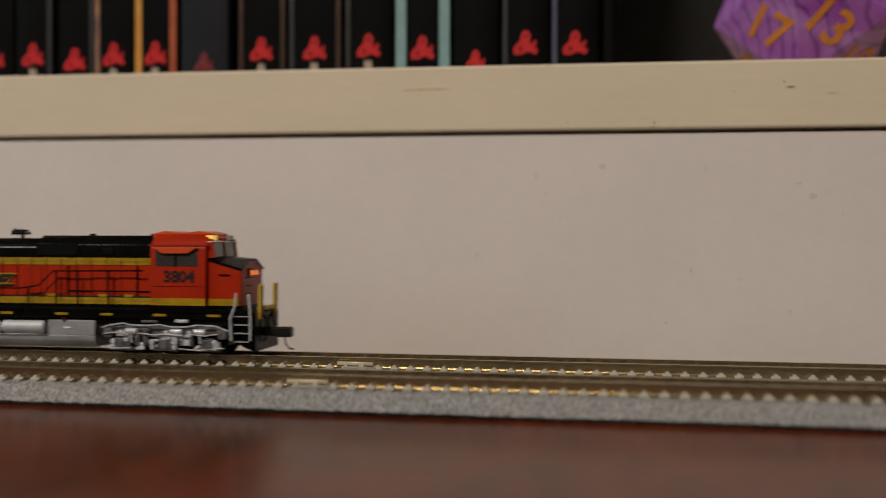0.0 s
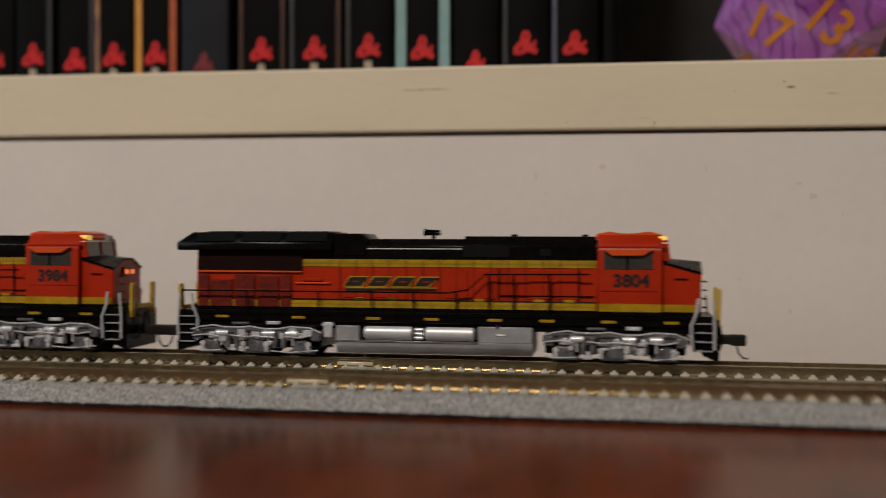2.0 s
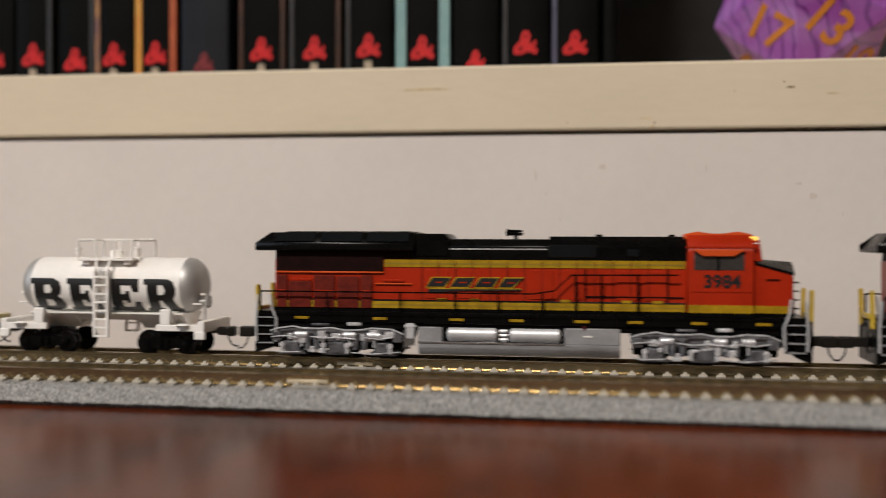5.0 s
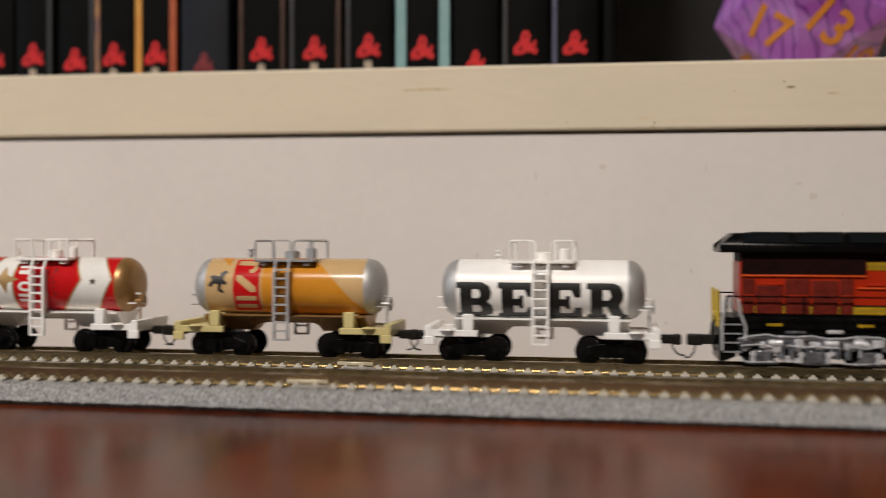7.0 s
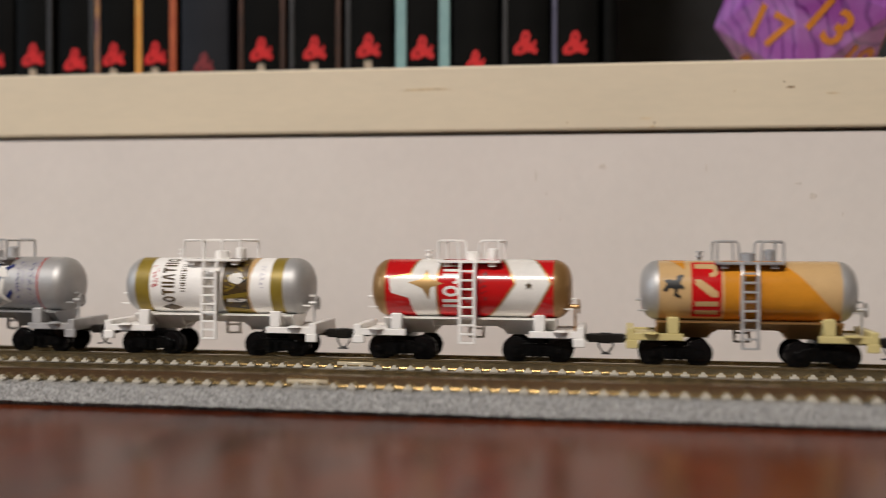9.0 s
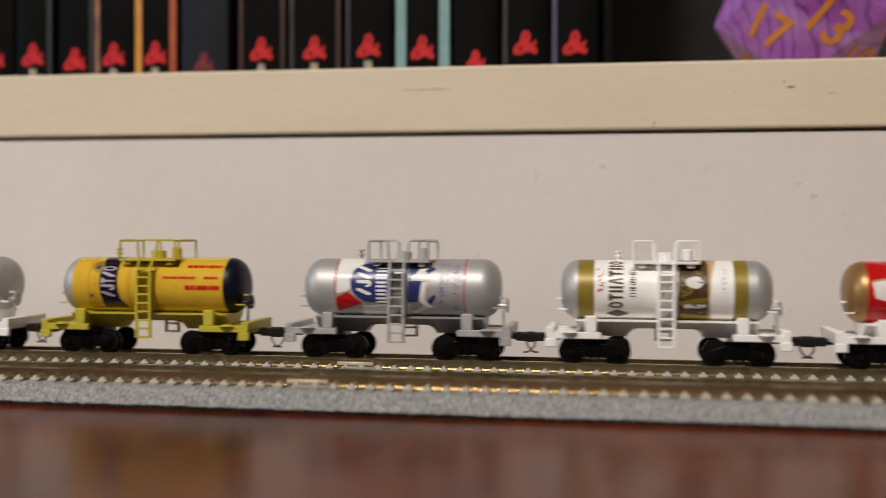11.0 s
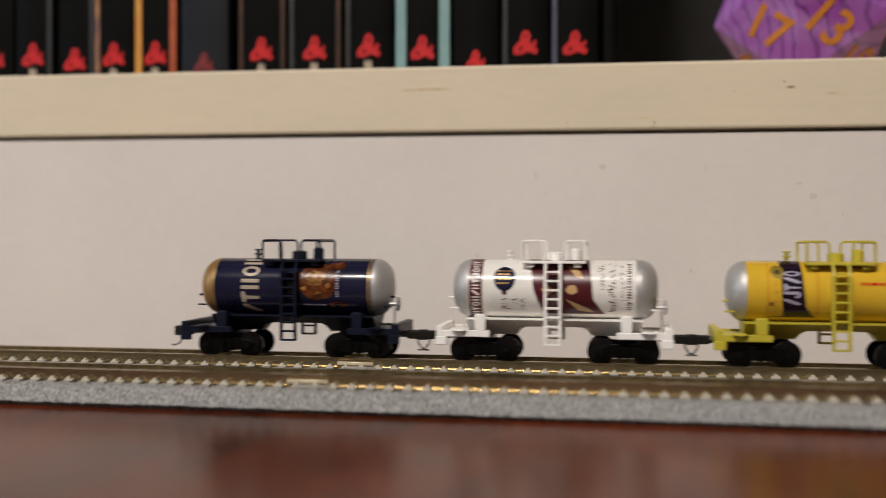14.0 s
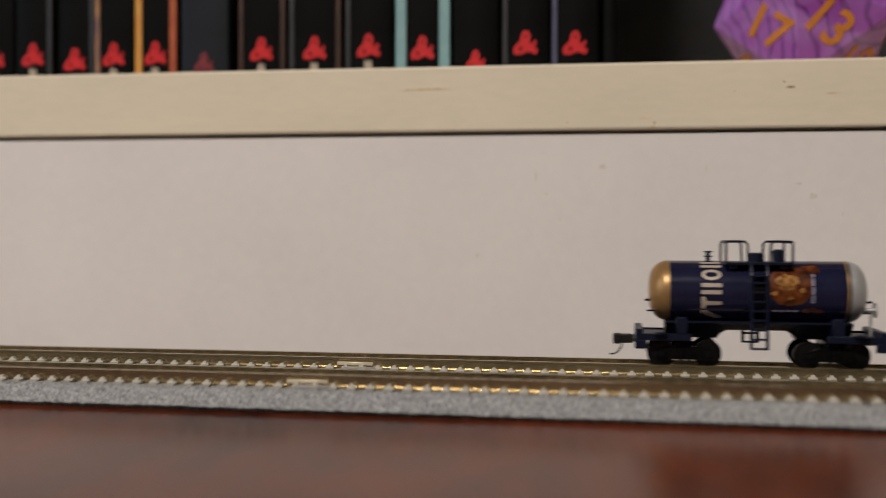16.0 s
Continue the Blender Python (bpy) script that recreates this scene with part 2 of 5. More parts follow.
def tube(bm, pts, r, seg=8):
    """A round bar along a line of points."""
    pts = [Vector(p) for p in pts]
    rings = []
    for i, p in enumerate(pts):
        d = (pts[min(i + 1, len(pts) - 1)] - pts[max(i - 1, 0)]).normalized()
        u = d.orthogonal().normalized() if i == 0 else (u - d * u.dot(d)).normalized()
        w = d.cross(u)
        rr = r[i] if isinstance(r, (list, tuple)) else r
        rings.append([bm.verts.new(p + (u * math.cos(2 * math.pi * k / seg) + w * math.sin(2 * math.pi * k / seg)) * rr)
                      for k in range(seg)])
    for a, b in zip(rings, rings[1:]):
        for k in range(seg):
            bm.faces.new((a[k], a[(k + 1) % seg], b[(k + 1) % seg], b[k]))
    bm.faces.new(rings[0][::-1])
    bm.faces.new(rings[-1])
    return bm


def B():
    return bmesh.new()


def writing(body, size, wide=1.0, heavy=0.0):
    cu = bpy.data.curves.new("writing", "FONT")
    cu.body, cu.size, cu.offset = body, size, heavy
    cu.align_x, cu.align_y = "CENTER", "CENTER"
    cu.resolution_u = 3
    ob = bpy.data.objects.new("writing", cu)
    scene.collection.objects.link(ob)
    me = bpy.data.meshes.new_from_object(ob.evaluated_get(bpy.context.evaluated_depsgraph_get()))
    bm = B()
    bm.from_mesh(me)
    bpy.data.objects.remove(ob)
    bpy.data.meshes.remove(me)
    for v in bm.verts:
        v.co.x *= wide
    return bm


def face_out(bm, depth):
    """Gives flat lettering in x and y a small thickness upwards."""
    g = bmesh.ops.extrude_face_region(bm, geom=bm.faces[:])
    for e in g["geom"]:
        if isinstance(e, bmesh.types.BMVert):
            e.co.z += depth
    return bm


def stand(bm, x, y, z):
    """Turns flat lettering upright, to face -y, at a place."""
    for v in bm.verts:
        v.co = Vector((v.co.x + x, y - v.co.z, v.co.y + z))
    return bm


# ---- room ----
def slab(name, x0, x1, y0, y1, z0, z1, material, label, category, hole=None):
    bm = B()
    if hole:
        a, b, c, d = hole
        box(bm, x0, x1, y0, a, z0, z1)
        box(bm, x0, x1, b, y1, z0, z1)
        box(bm, x0, x1, a, b, z0, c)
        box(bm, x0, x1, a, b, d, z1)
    else:
        box(bm, x0, x1, y0, y1, z0, z1)
    return tagged(part(name, bm, material), label, category, kind="structure")


def room():
    # Unseen shell, added to set how much light bounces back.
    slab("floor", -1900, 1900, -2600, 600, -800, -750, M["carpet"], "brown carpeted floor of the room", "floor")
    slab("ceiling", -1900, 1900, -2600, 600, 1700, 1750, M["ceiling"], "unseen grey ceiling, toned down to limit bounced light", "ceiling")
    slab("wall_north", -1900, 1900, 600, 700, -800, 1750, M["wall"], "unseen wall behind the bookcase, dark to limit bounced light", "wall")
    slab("wall_south", -1900, 1900, -2700, -2600, -800, 1750, M["wall"], "unseen wall of the room, dark to limit bounced light", "wall")
    slab("wall_east", 1900, 2000, -2700, 700, -800, 1750, M["wall"], "unseen side wall, dark to limit bounced light", "wall")
    slab("wall_west", -2000, -1900, -2700, 700, -800, 1750, M["wall"], "unseen dark side wall with a window opening",
         "wall", hole=(-1450, -450, 200, 1300))
    w = tagged(new("window_1"), "white framed window letting in daylight", "window", kind="structure")
    bm = B()
    for a in ((-1450, -1400, 200, 1300), (-500, -450, 200, 1300), (-1400, -500, 200, 250), (-1400, -500, 1250, 1300),
              (-970, -930, 250, 1250)):
        box(bm, -1990, -1930, a[0], a[1], a[2], a[3], 4)
    part("window_frame", bm, M["white"], w)
    lamp = thing("ceiling_light", "slim rectangular ceiling light hung below the ceiling", "lamp",
                 m=pose(LAMP[0], LAMP[1], LAMP[2]))
    bm = B()
    box(bm, -230, 230, -70, 70, 6, 40, 4)
    tube(bm, [(0, 0, 40), (0, 0, 200)], 8)
    part("housing", bm, M["white"], lamp)


room()


def table():
    t = thing("table", "polished dark red mahogany table under the tracks", "table")
    part("tabletop", box(B(), -1200, 1150, -620, 34, -28, 0, 2, 2), M["mahogany"], t, flat=True)
    for x in (-1130, 1080):
        for y in (-560, -25):
            part("leg", box(B(), x - 30, x + 30, y - 30, y + 30, -750, -28, 3), M["mahogany"], t)


table()

# The bookcase stands 1.53 degrees askew to the tracks.
SHELF = Matrix.Translation((-0.05069, 0.04483, 0)) @ pose(0, 0, 0, 0, 0, 1.53)
TOP, LOW = 87.2, 68.1


def bookcase():
    c = thing("bookcase", "pale pine bookcase with a white painted panel under its shelf", "bookcase", m=SHELF)
    bm = box(B(), -1000, 1000, 0, 290, LOW, TOP, 0.7, 2)
    shelf = part("shelf", bm, M["pine"], c, "pale pine shelf board with a few knots", flat=True)
    part("front_panel", box(B(), -1000, 1000, 1.0, 18, -750, LOW - 1.2), M["panel"], c, "scuffed white panel below the shelf")
    # Shade inside the bay is put into this panel's near-black colour.
    part("back_panel", box(B(), -1000, 1000, 290, 302, -750, 1000), ART["ash"], c, "back panel coloured near-black for the dark shelf interior")
    # Unseen shelf, added to hold lamp light off the books' bay.
    part("shade_shelf", box(B(), -1000, 1000, 0, 290, 400, 419, 0.7), M["pine"], c)
    for x in (-1019, 1000):
        part("side_panel", box(B(), x, x + 19, 0, 302, -750, 1000, 0.7), M["pine"], c)

    def speck(name, x, z, w, h, y, material, label, parent):
        bm = B()
        n = 11
        vs = []
        for k in range(n):
            a = 2 * math.pi * k / n
            q = random.uniform(0.55, 1.15)
            vs.append((x + math.cos(a) * w / 2 * q, z + math.sin(a) * h / 2 * q))
        prism(bm, vs, y - 0.05, y + 0.3)
        part(name, bm, material, parent, label)
    for x, z, w, h, k in ((97.6, 79.4, 2.6, 0.8, "knot"), (96.0, 80.9, 0.6, 0.5, "knot"), (60.5, 70.0, 0.7, 0.6, "knot"),
                          (58.0, 71.2, 3.8, 0.5, "stain"), (60.0, 68.9, 1.6, 0.7, "stain"), (109, 77.5, 4.0, 0.5, "stain"),
                          (36, 70.3, 0.7, 0.5, "stain"), (82.5, 78.5, 0.6, 0.5, "stain"), (-5.0, 80.5, 14.0, 0.7, "stain")):
        speck("knot" if k == "knot" else "stain", x, z, w, h, 0, M[k],
              "dark knot" if k == "knot" else "resin stain", shelf)
    for x, z, w, h in ((34, 42.6, 0.9, 0.8), (75, 57, 0.5, 3), (84, 25.6, 2.4, 0.5), (71, 28, 0.8, 2.0), (98, 16.7, 0.8, 1),
                       (104, 49, 2.6, 2.2), (100, 52.5, 2.2, 0.7), (27, 55, 0.7, 3.4), (30, 50, 0.7, 1.1), (112, 44, 0.6, 1.4),
                       (46, 57.6, 2.5, 1.6), (10, 32, 1.2, 1.5), (64, 13, 1.3, 0.8)):
        speck("scuff", x, z, w, h, 1.0, M["scuff"], "faint scuff", c)


bookcase()


# ---- tracks ----
RAIL = 7.4
GAUGE = 9.0
SECTION = 248.0
TIES = 61


def roadbed_mesh():
    """A bank of ballast with sloped, grainy shoulders."""
    prof = [(-10.9, 0), (-10.9, 0.95), (-12.7, 1.05), (-12.35, 1.5), (-11.9, 1.8), (-11.4, 2.7), (-10.9, 3.5), (-10.4, 4.2), (-9.6, 4.55), (-8.4, 4.6),
            (-6.2, 4.6), (-4.5, 4.6), (-2.2, 4.6), (0, 4.6)]
    prof = prof + [(-y, z) for y, z in prof[-2::-1]]
    n = 420
    rng = np.random.default_rng(3)
    verts, faces = [], []
    k = len(prof)
    for i in range(n + 1):
        x = SECTION * i / n
        for j, (y, z) in enumerate(prof):
            jit = rng.uniform(-0.16, 0.16, 2) if 0 < j < k - 1 else (0, 0)
            if 0 < i < n:
                x2 = x + rng.uniform(-0.12, 0.12)
            else:
                x2, jit = x, (0, 0)
            verts.append((x2 * 0.001, (y + jit[0]) * 0.001, (z + jit[1]) * 0.001))
    for i in range(n):
        for j in range(k - 1):
            a = i * k + j
            faces.append((a, a + k, a + k + 1, a + 1))
    for i in (0, n):
        faces.append([i * k + j for j in range(k)])
    me = bpy.data.meshes.new("roadbed")
    me.from_pydata(verts, [], faces)
    return me


def track_section():
    t = thing("track_section", "grey ballasted model railway track with brassy rails", "track", "track sections on the table")
    me = roadbed_mesh()
    me.materials.append(M["ballast"])
    ob = new("roadbed", me)
    ob.parent = t
    tagged(ob, "speckled grey ballast roadbed")
    prof = [(-0.95, 4.75), (0.95, 4.75), (0.95, 5.05), (0.3, 5.35), (0.3, 6.8), (0.55, 6.95), (0.55, RAIL), (-0.55, RAIL),
            (-0.55, 6.95), (-0.3, 6.8), (-0.3, 5.35), (-0.95, 5.05)]
    for y in (-GAUGE / 2 - 0.5, GAUGE / 2 + 0.5):
        part("rail", prism(B(), [(p[0] + y, p[1]) for p in prof], 0.08, SECTION - 0.08, axis="x"), M["rail"], t,
             "brassy nickel-silver rail")
    bm, chairs = B(), B()
    box(bm, -1.05, 1.05, -8.2, 8.2, 4.4, 5.0, 0.12)
    for y in (-GAUGE / 2 - 0.5, GAUGE / 2 + 0.5):
        for s in (-1.45, 1.45):
            prism(chairs, [(-1.0, 4.7), (1.0, 4.7), (1.0, 5.3), (0.7, 5.45), (0.45, 5.3), (0.4, 5.85), (-0.4, 5.85), (-0.45, 5.3), (-0.7, 5.45), (-1.0, 5.3)],
                  y + s - 0.5, y + s + 0.5)
    first = part("tie", bm, M["tie"], t)
    pitch = SECTION / TIES
    chair = part("rail_chair", chairs, M["chair"], first, "pale moulded rail chairs")
    first.location.x = pitch / 2 * 0.001
    for i in range(1, TIES):
        tie = linked("tie", first.data, M["tie"], t, at=(pitch * (i + 0.5), 0, 0))
        linked("rail_chair", chair.data, M["chair"], tie, "pale moulded rail chairs")
    for y, s in ((-GAUGE / 2 - 0.5, -1), (GAUGE / 2 + 0.5, 1)):
        part("rail_joiner", box(B(), -4.6, 4.6, y + s * 0.35 - 0.42, y + s * 0.35 + 0.42, 5.5, 6.35, 0.15), M["joiner"], t,
             "metal rail joiner, bright reflection put into its colour")
        part("joint_clip", box(B(), -2.6, 5.6, y + s * 1.6 - 0.9, y + s * 1.6 + 0.9, 4.5, 5.35, 0.25), M["tie"], t)
    return t


def tracks():
    first = track_section()
    for row, y, x0 in (("back", 0.0, -64.0), ("front", -33.0, -66.0)):
        for k in range(-4, 4):
            m = pose((x0 + k * SECTION) * 0.001, y * 0.001, 0)
            if row == "back" and k == -4:
                first.matrix_basis = m
            else:
                copy_thing(first, m)


tracks()


# ---- books and die on the shelf ----
def book(x0, x1, ez, cover, left, right, mark):
    """A hardback standing on the shelf, spine out; x in the shelf's own line."""
    w = x1 - x0
    deep = 32.0 + random.uniform(-1.0, 1.2)
    b = thing("book", "black hardback book with a red emblem on its spine" if cover == "cover" else
              "slate grey hardback book with a red emblem on its spine", "book", "books on the shelf",
              m=SHELF @ pose(x0 * 0.001, deep * 0.001, TOP * 0.001))
    tall = 281.0
    bm = B()
    # a rounded spine between two boards
    prof = [(0.0, 212), (0.0, 1.6), (0.5, 0.5), (1.6, 0.1), (w / 2, -0.15), (w - 1.6, 0.1), (w - 0.5, 0.5), (w, 1.6), (w, 212),
            (w - 2.4, 212), (w - 2.4, 3.0), (2.4, 3.0), (2.4, 212)]
    a = [bm.verts.new((p[0], p[1], 0)) for p in prof]
    c = [bm.verts.new((p[0], p[1], tall)) for p in prof]
    n = len(prof)
    bm.faces.new(a)
    bm.faces.new(c[::-1])
    for i in range(n):
        bm.faces.new((a[i], c[i], c[(i + 1) % n], a[(i + 1) % n]))
    part("cover", bm, M[cover], b)
    part("page_block", box(B(), 2.5, w - 2.5, 3.1, 208, 3, tall - 3), M["pages"], b)
    for side, key in (("left", left), ("right", right)):
        if key:
            e = {"teal": 3.6, "sunset": 2.6, "ember": 2.6}.get(key, 1.8)
            s = 0.25 if side == "left" else w - 0.25 - e
            part("cover_art", box(B(), s, s + e, -0.3, 1.6, 0.3, tall - 0.3, 0.25), ART[key], b, "strip of cover art at the spine's edge")
    if ez:
        # a plain lobed shape in red foil
        k = 3.8 if ez > 96 else 3.3
        cx, cz = w / 2, ez - TOP
        out = [(-1.0, -0.95), (-0.45, -1.0), (0.2, -0.72), (0.85, -1.0), (1.05, -0.62), (0.72, -0.35), (0.95, 0.05), (0.8, 0.22),
               (0.45, -0.15), (0.32, 0.15), (0.42, 0.55), (0.2, 1.0), (-0.2, 0.98), (-0.42, 0.6), (-0.45, 0.2), (-0.8, -0.15), (-1.05, -0.5)]
        part("emblem", prism(B(), [(cx + p[0] * k, cz + p[1] * k) for p in out], -0.42, 0.4), M["emblem" if cover == "cover" else "emblem_dim"], b, "red foil emblem")
        for ex, ez2, er in ((-0.02, 0.50, 0.12), (-0.40, -0.50, 0.15)):
            pts = [(cx + k * (ex + er * math.cos(a * math.pi / 5)), cz + k * (ez2 + er * math.sin(a * math.pi / 5))) for a in range(10)]
            part("emblem_gap", prism(B(), pts, -0.46, 0.3), M[cover], b)
    if mark:
        part("maker_mark", box(B(), w / 2 - 1.4, w / 2 + 1.0, -0.4, 0.4, 2.4, ez - TOP - 5.0, 0.1), M["pale"], b, "small white mark")
    return b


def books():
    for row in ((-198.5, -184.0, 99.2, "cover", "ash", "", 1), (-183.6, -169.0, 99.0, "cover", "", "umber", 1),
                (-168.4, -154.0, 99.4, "cover", "", "", 1), (-153.4, -139.4, 99.6, "cover", "", "ash", 1),
                (-139.0, -124.6, 97.8, "cover", "", "ash", 0), (-124.2, -110.0, 99.0, "cover", "mixed", "", 1),
                (-109.6, -94.4, 99.0, "cover", "sunset", "ember", 1), (-93.6, -76.4, 95.4, "cover_blue", "", "", 0),
                (-73.9, -57.3, 99.7, "cover", "umber", "umber", 1), (-56.4, -38.4, 99.6, "cover", "ash", "umber", 1),
                (-37.6, -21.3, 100.1, "cover", "ash", "", 1), (-20.8, -2.4, 99.0, "cover", "teal", "teal", 0),
                (-2.0, 13.6, 94.4, "cover", "", "", 0), (14.3, 29.7, 99.4, "cover", "ash", "", 0),
                (29.9, 45.4, 99.3, "cover", "dusk", "", 0), (46.2, 51.2, 0, "cover", "", "", 0)):
        book(*row)


books()


def die():
    """A large twenty-sided die lying on one of its faces."""
    R = 32.2
    bm = B()
    vs = []
    for z, r, off in ((-0.7947, 0.6071, 0), (-0.1876, 0.9822, 60), (0.1876, 0.9822, 0), (0.7947, 0.6071, 60)):
        for k in range(3):
            a = radians(off + 120 * k)
            vs.append(bm.verts.new((R * r * math.cos(a), R * r * math.sin(a), R * (z + 0.7947))))
    bmesh.ops.convex_hull(bm, input=vs)
    bm.normal_update()
    centre = Vector((0, 0, R * 0.7947))
    turn = 132.0
    d = thing("twenty_sided_die", "large purple swirled twenty-sided die with orange numbers", "die",
              m=SHELF @ pose(0.1134, 0.0576, TOP * 0.001, 0, 0, turn))
    spin = Matrix.Rotation(radians(turn), 3, "Z")
    faces = [(f.calc_center_median(), [v.co.copy() for v in f.verts]) for f in bm.faces]
    bmesh.ops.bevel(bm, geom=bm.edges[:], offset=0.5, segments=2, affect="EDGES", profile=0.5)
    part("body", bm, M["swirl"], d, flat=True)
    # the numbers on the faces towards the room stand where they can be read
    named = [("17", -0.37, -0.265), ("13", 0.18, -0.265), ("19", 0.42, -0.59), ("7", -0.49, -0.59)]
    rest = ["1", "2", "3", "4", "5", "6", "8", "9", "10", "11", "12", "14", "15", "16", "18", "20"]
    left = list(faces)
    pairs = []
    for w, x, z in named:
        best = min((f for f in left if (spin @ f[0]).y < 0),
                   key=lambda f: ((spin @ f[0]).x / R - x) ** 2 + (f[0].z / R - 0.7947 - z) ** 2)
        left.remove(best)
        pairs.append((w, best))
    pairs += list(zip(rest, left))
    for w, (c, corners) in pairs:
        nrm = (c - centre).normalized()
        tip = max(corners, key=lambda v: (spin @ v).x if w == "13" else v.z)
        up = (tip - c).normalized()
        if w == "13":
            up = Matrix.Rotation(radians(44), 3, nrm) @ up
        right = up.cross(nrm)
        t = face_out(writing(w, 16.0, 0.95, 0.3), 0.35)
        for v in t.verts:
            v.co = c + right * v.co.x + up * (v.co.y - 0.6) + nrm * (v.co.z - 0.1)
        part("number", t, M["digit"], d, "orange number")


die()


# ---- rolling stock ----
WHEELS = []


def wheelset(parent, x, r, material, gauge=7.6):
    """Two flanged wheels on an axle; turns about its own centre."""
    bm = B()
    for s in (-1, 1):
        y = s * gauge / 2
        tube(bm, [(0, y - s * 0.5, 0), (0, y - s * 0.1, 0), (0, y - s * 0.08, 0), (0, y + s * 1.3, 0)], [r + 0.55, r + 0.55, r, r * 0.97], 24)
        for k in range(4):
            a = math.pi / 2 * k
            tube(bm, [(math.cos(a) * r * 0.55, y + s * 1.2, math.sin(a) * r * 0.55),
                      (math.cos(a) * r * 0.55, y + s * 1.45, math.sin(a) * r * 0.55)], r * 0.2, 6)
    tube(bm, [(0, -6.3, 0), (0, 6.3, 0)], 0.6, 10)
    w = part("wheelset", bm, material, parent, at=(x, 0, r))
    WHEELS.append((w, x, r))
    return w


def hose(parent, x, s):
    """The coupler's knuckle, shank and thin curved trip pin."""
    bm = B()
    z = 5.6
    box(bm, x - 2.2, x + 2.2, -1.3, 1.3, z - 1.1, z + 1.0, 0.3)
    box(bm, x + s * 1.6 - 1.0, x + s * 1.6 + 1.0, -1.7, 0.8, z - 1.3, z + 1.2, 0.35)
    tube(bm, [(x - s * 4.5, 0, z), (x, 0, z)], 0.75, 8)
    tube(bm, [(x + s * 0.4, -0.4, z - 1), (x + s * 0.7, -0.5, z - 2.2), (x + s * 1.5, -0.7, z - 3.3), (x + s * 2.5, -0.9, z - 3.8),
              (x + s * 3.4, -1.0, z - 3.75)], 0.22, 6)
    return part("coupler", bm, M["steel"], parent, "blackened knuckle coupler with a curved trip pin")


TANK_R, TANK_Z = 7.15, 17.2


def wrapped(loops, level=0.05, step=0.22):
    """Flat loops in x and height along the curve, laid onto the tank's near side."""
    bm = B()
    r = TANK_R + level
    us = [p[1] for lp in loops for p in lp]
    lo, hi = min(us), max(us)
    n = max(2, int((hi - lo) / step))

    def cuts(u):
        xs = []
        for lp in loops:
            for (xa, ua), (xb, ub) in zip(lp, lp[1:] + lp[:1]):
                if (ua <= u < ub) or (ub <= u < ua):
                    xs.append(xa + (xb - xa) * (u - ua) / (ub - ua))
        return sorted(xs)

    def at(x, u):
        a = u / TANK_R
        return bm.verts.new((x, -r * math.cos(a), TANK_Z + r * math.sin(a)))
    h = (hi - lo) / n
    for i in range(n):
        a, b = cuts(lo + h * i + h * 0.02), cuts(lo + h * i + h * 0.98)
        if len(a) != len(b):
            a = b = cuts(lo + h * (i + 0.5))
        m = len(a) // 2 * 2
        ua, ub = lo + h * i, lo + h * (i + 1)
        for k in range(0, m, 2):
            bm.faces.new((at(a[k], ua), at(a[k + 1], ua), at(b[k + 1], ub), at(b[k], ub)))
    return bm


def rect(x0, x1, u0, u1):
    return [(x0, u0), (x1, u0), (x1, u1), (x0, u1)]


def disc(x, u, rx, ru, n=28, rough=0.0):
    return [(x + rx * math.cos(2 * math.pi * k / n) * (1 - rough * random.random()),
             u + ru * math.sin(2 * math.pi * k / n) * (1 - rough * random.random())) for k in range(n)]


def star(x, u, r, pinch=0.42, squash=1.0):
    return [(x + (r if k % 2 == 0 else r * pinch) * math.sin(math.pi * k / 5) * squash,
             u + (r if k % 2 == 0 else r * pinch) * math.cos(math.pi * k / 5)) for k in range(10)]


HALF = TANK_R * 1.72


def band(x0, x1):
    return rect(x0, x1, -HALF, HALF)


def print_on(parent, loops, material, label, level=0.05):
    if len(loops) <= 4:
        for lp in loops:
            part("print", wrapped([lp], level), material, parent, label)
    else:
        tagged(part("lettering", wrapped(loops, level), material, parent, label), kind="stuff")


def letters_up(x, w, u0, u1, n, skew=0.0):
    """Bars in place of lettering that reads up the tank."""
    out = []
    h = (u1 - u0) / n
    for k in range(n):
        a, b = u0 + h * k + h * 0.1, u0 + h * k + h * 0.82
        out += [rect(x, x + w, a, a + (b - a) * 0.36), rect(x, x + w, b - (b - a) * 0.36, b)]
    return out


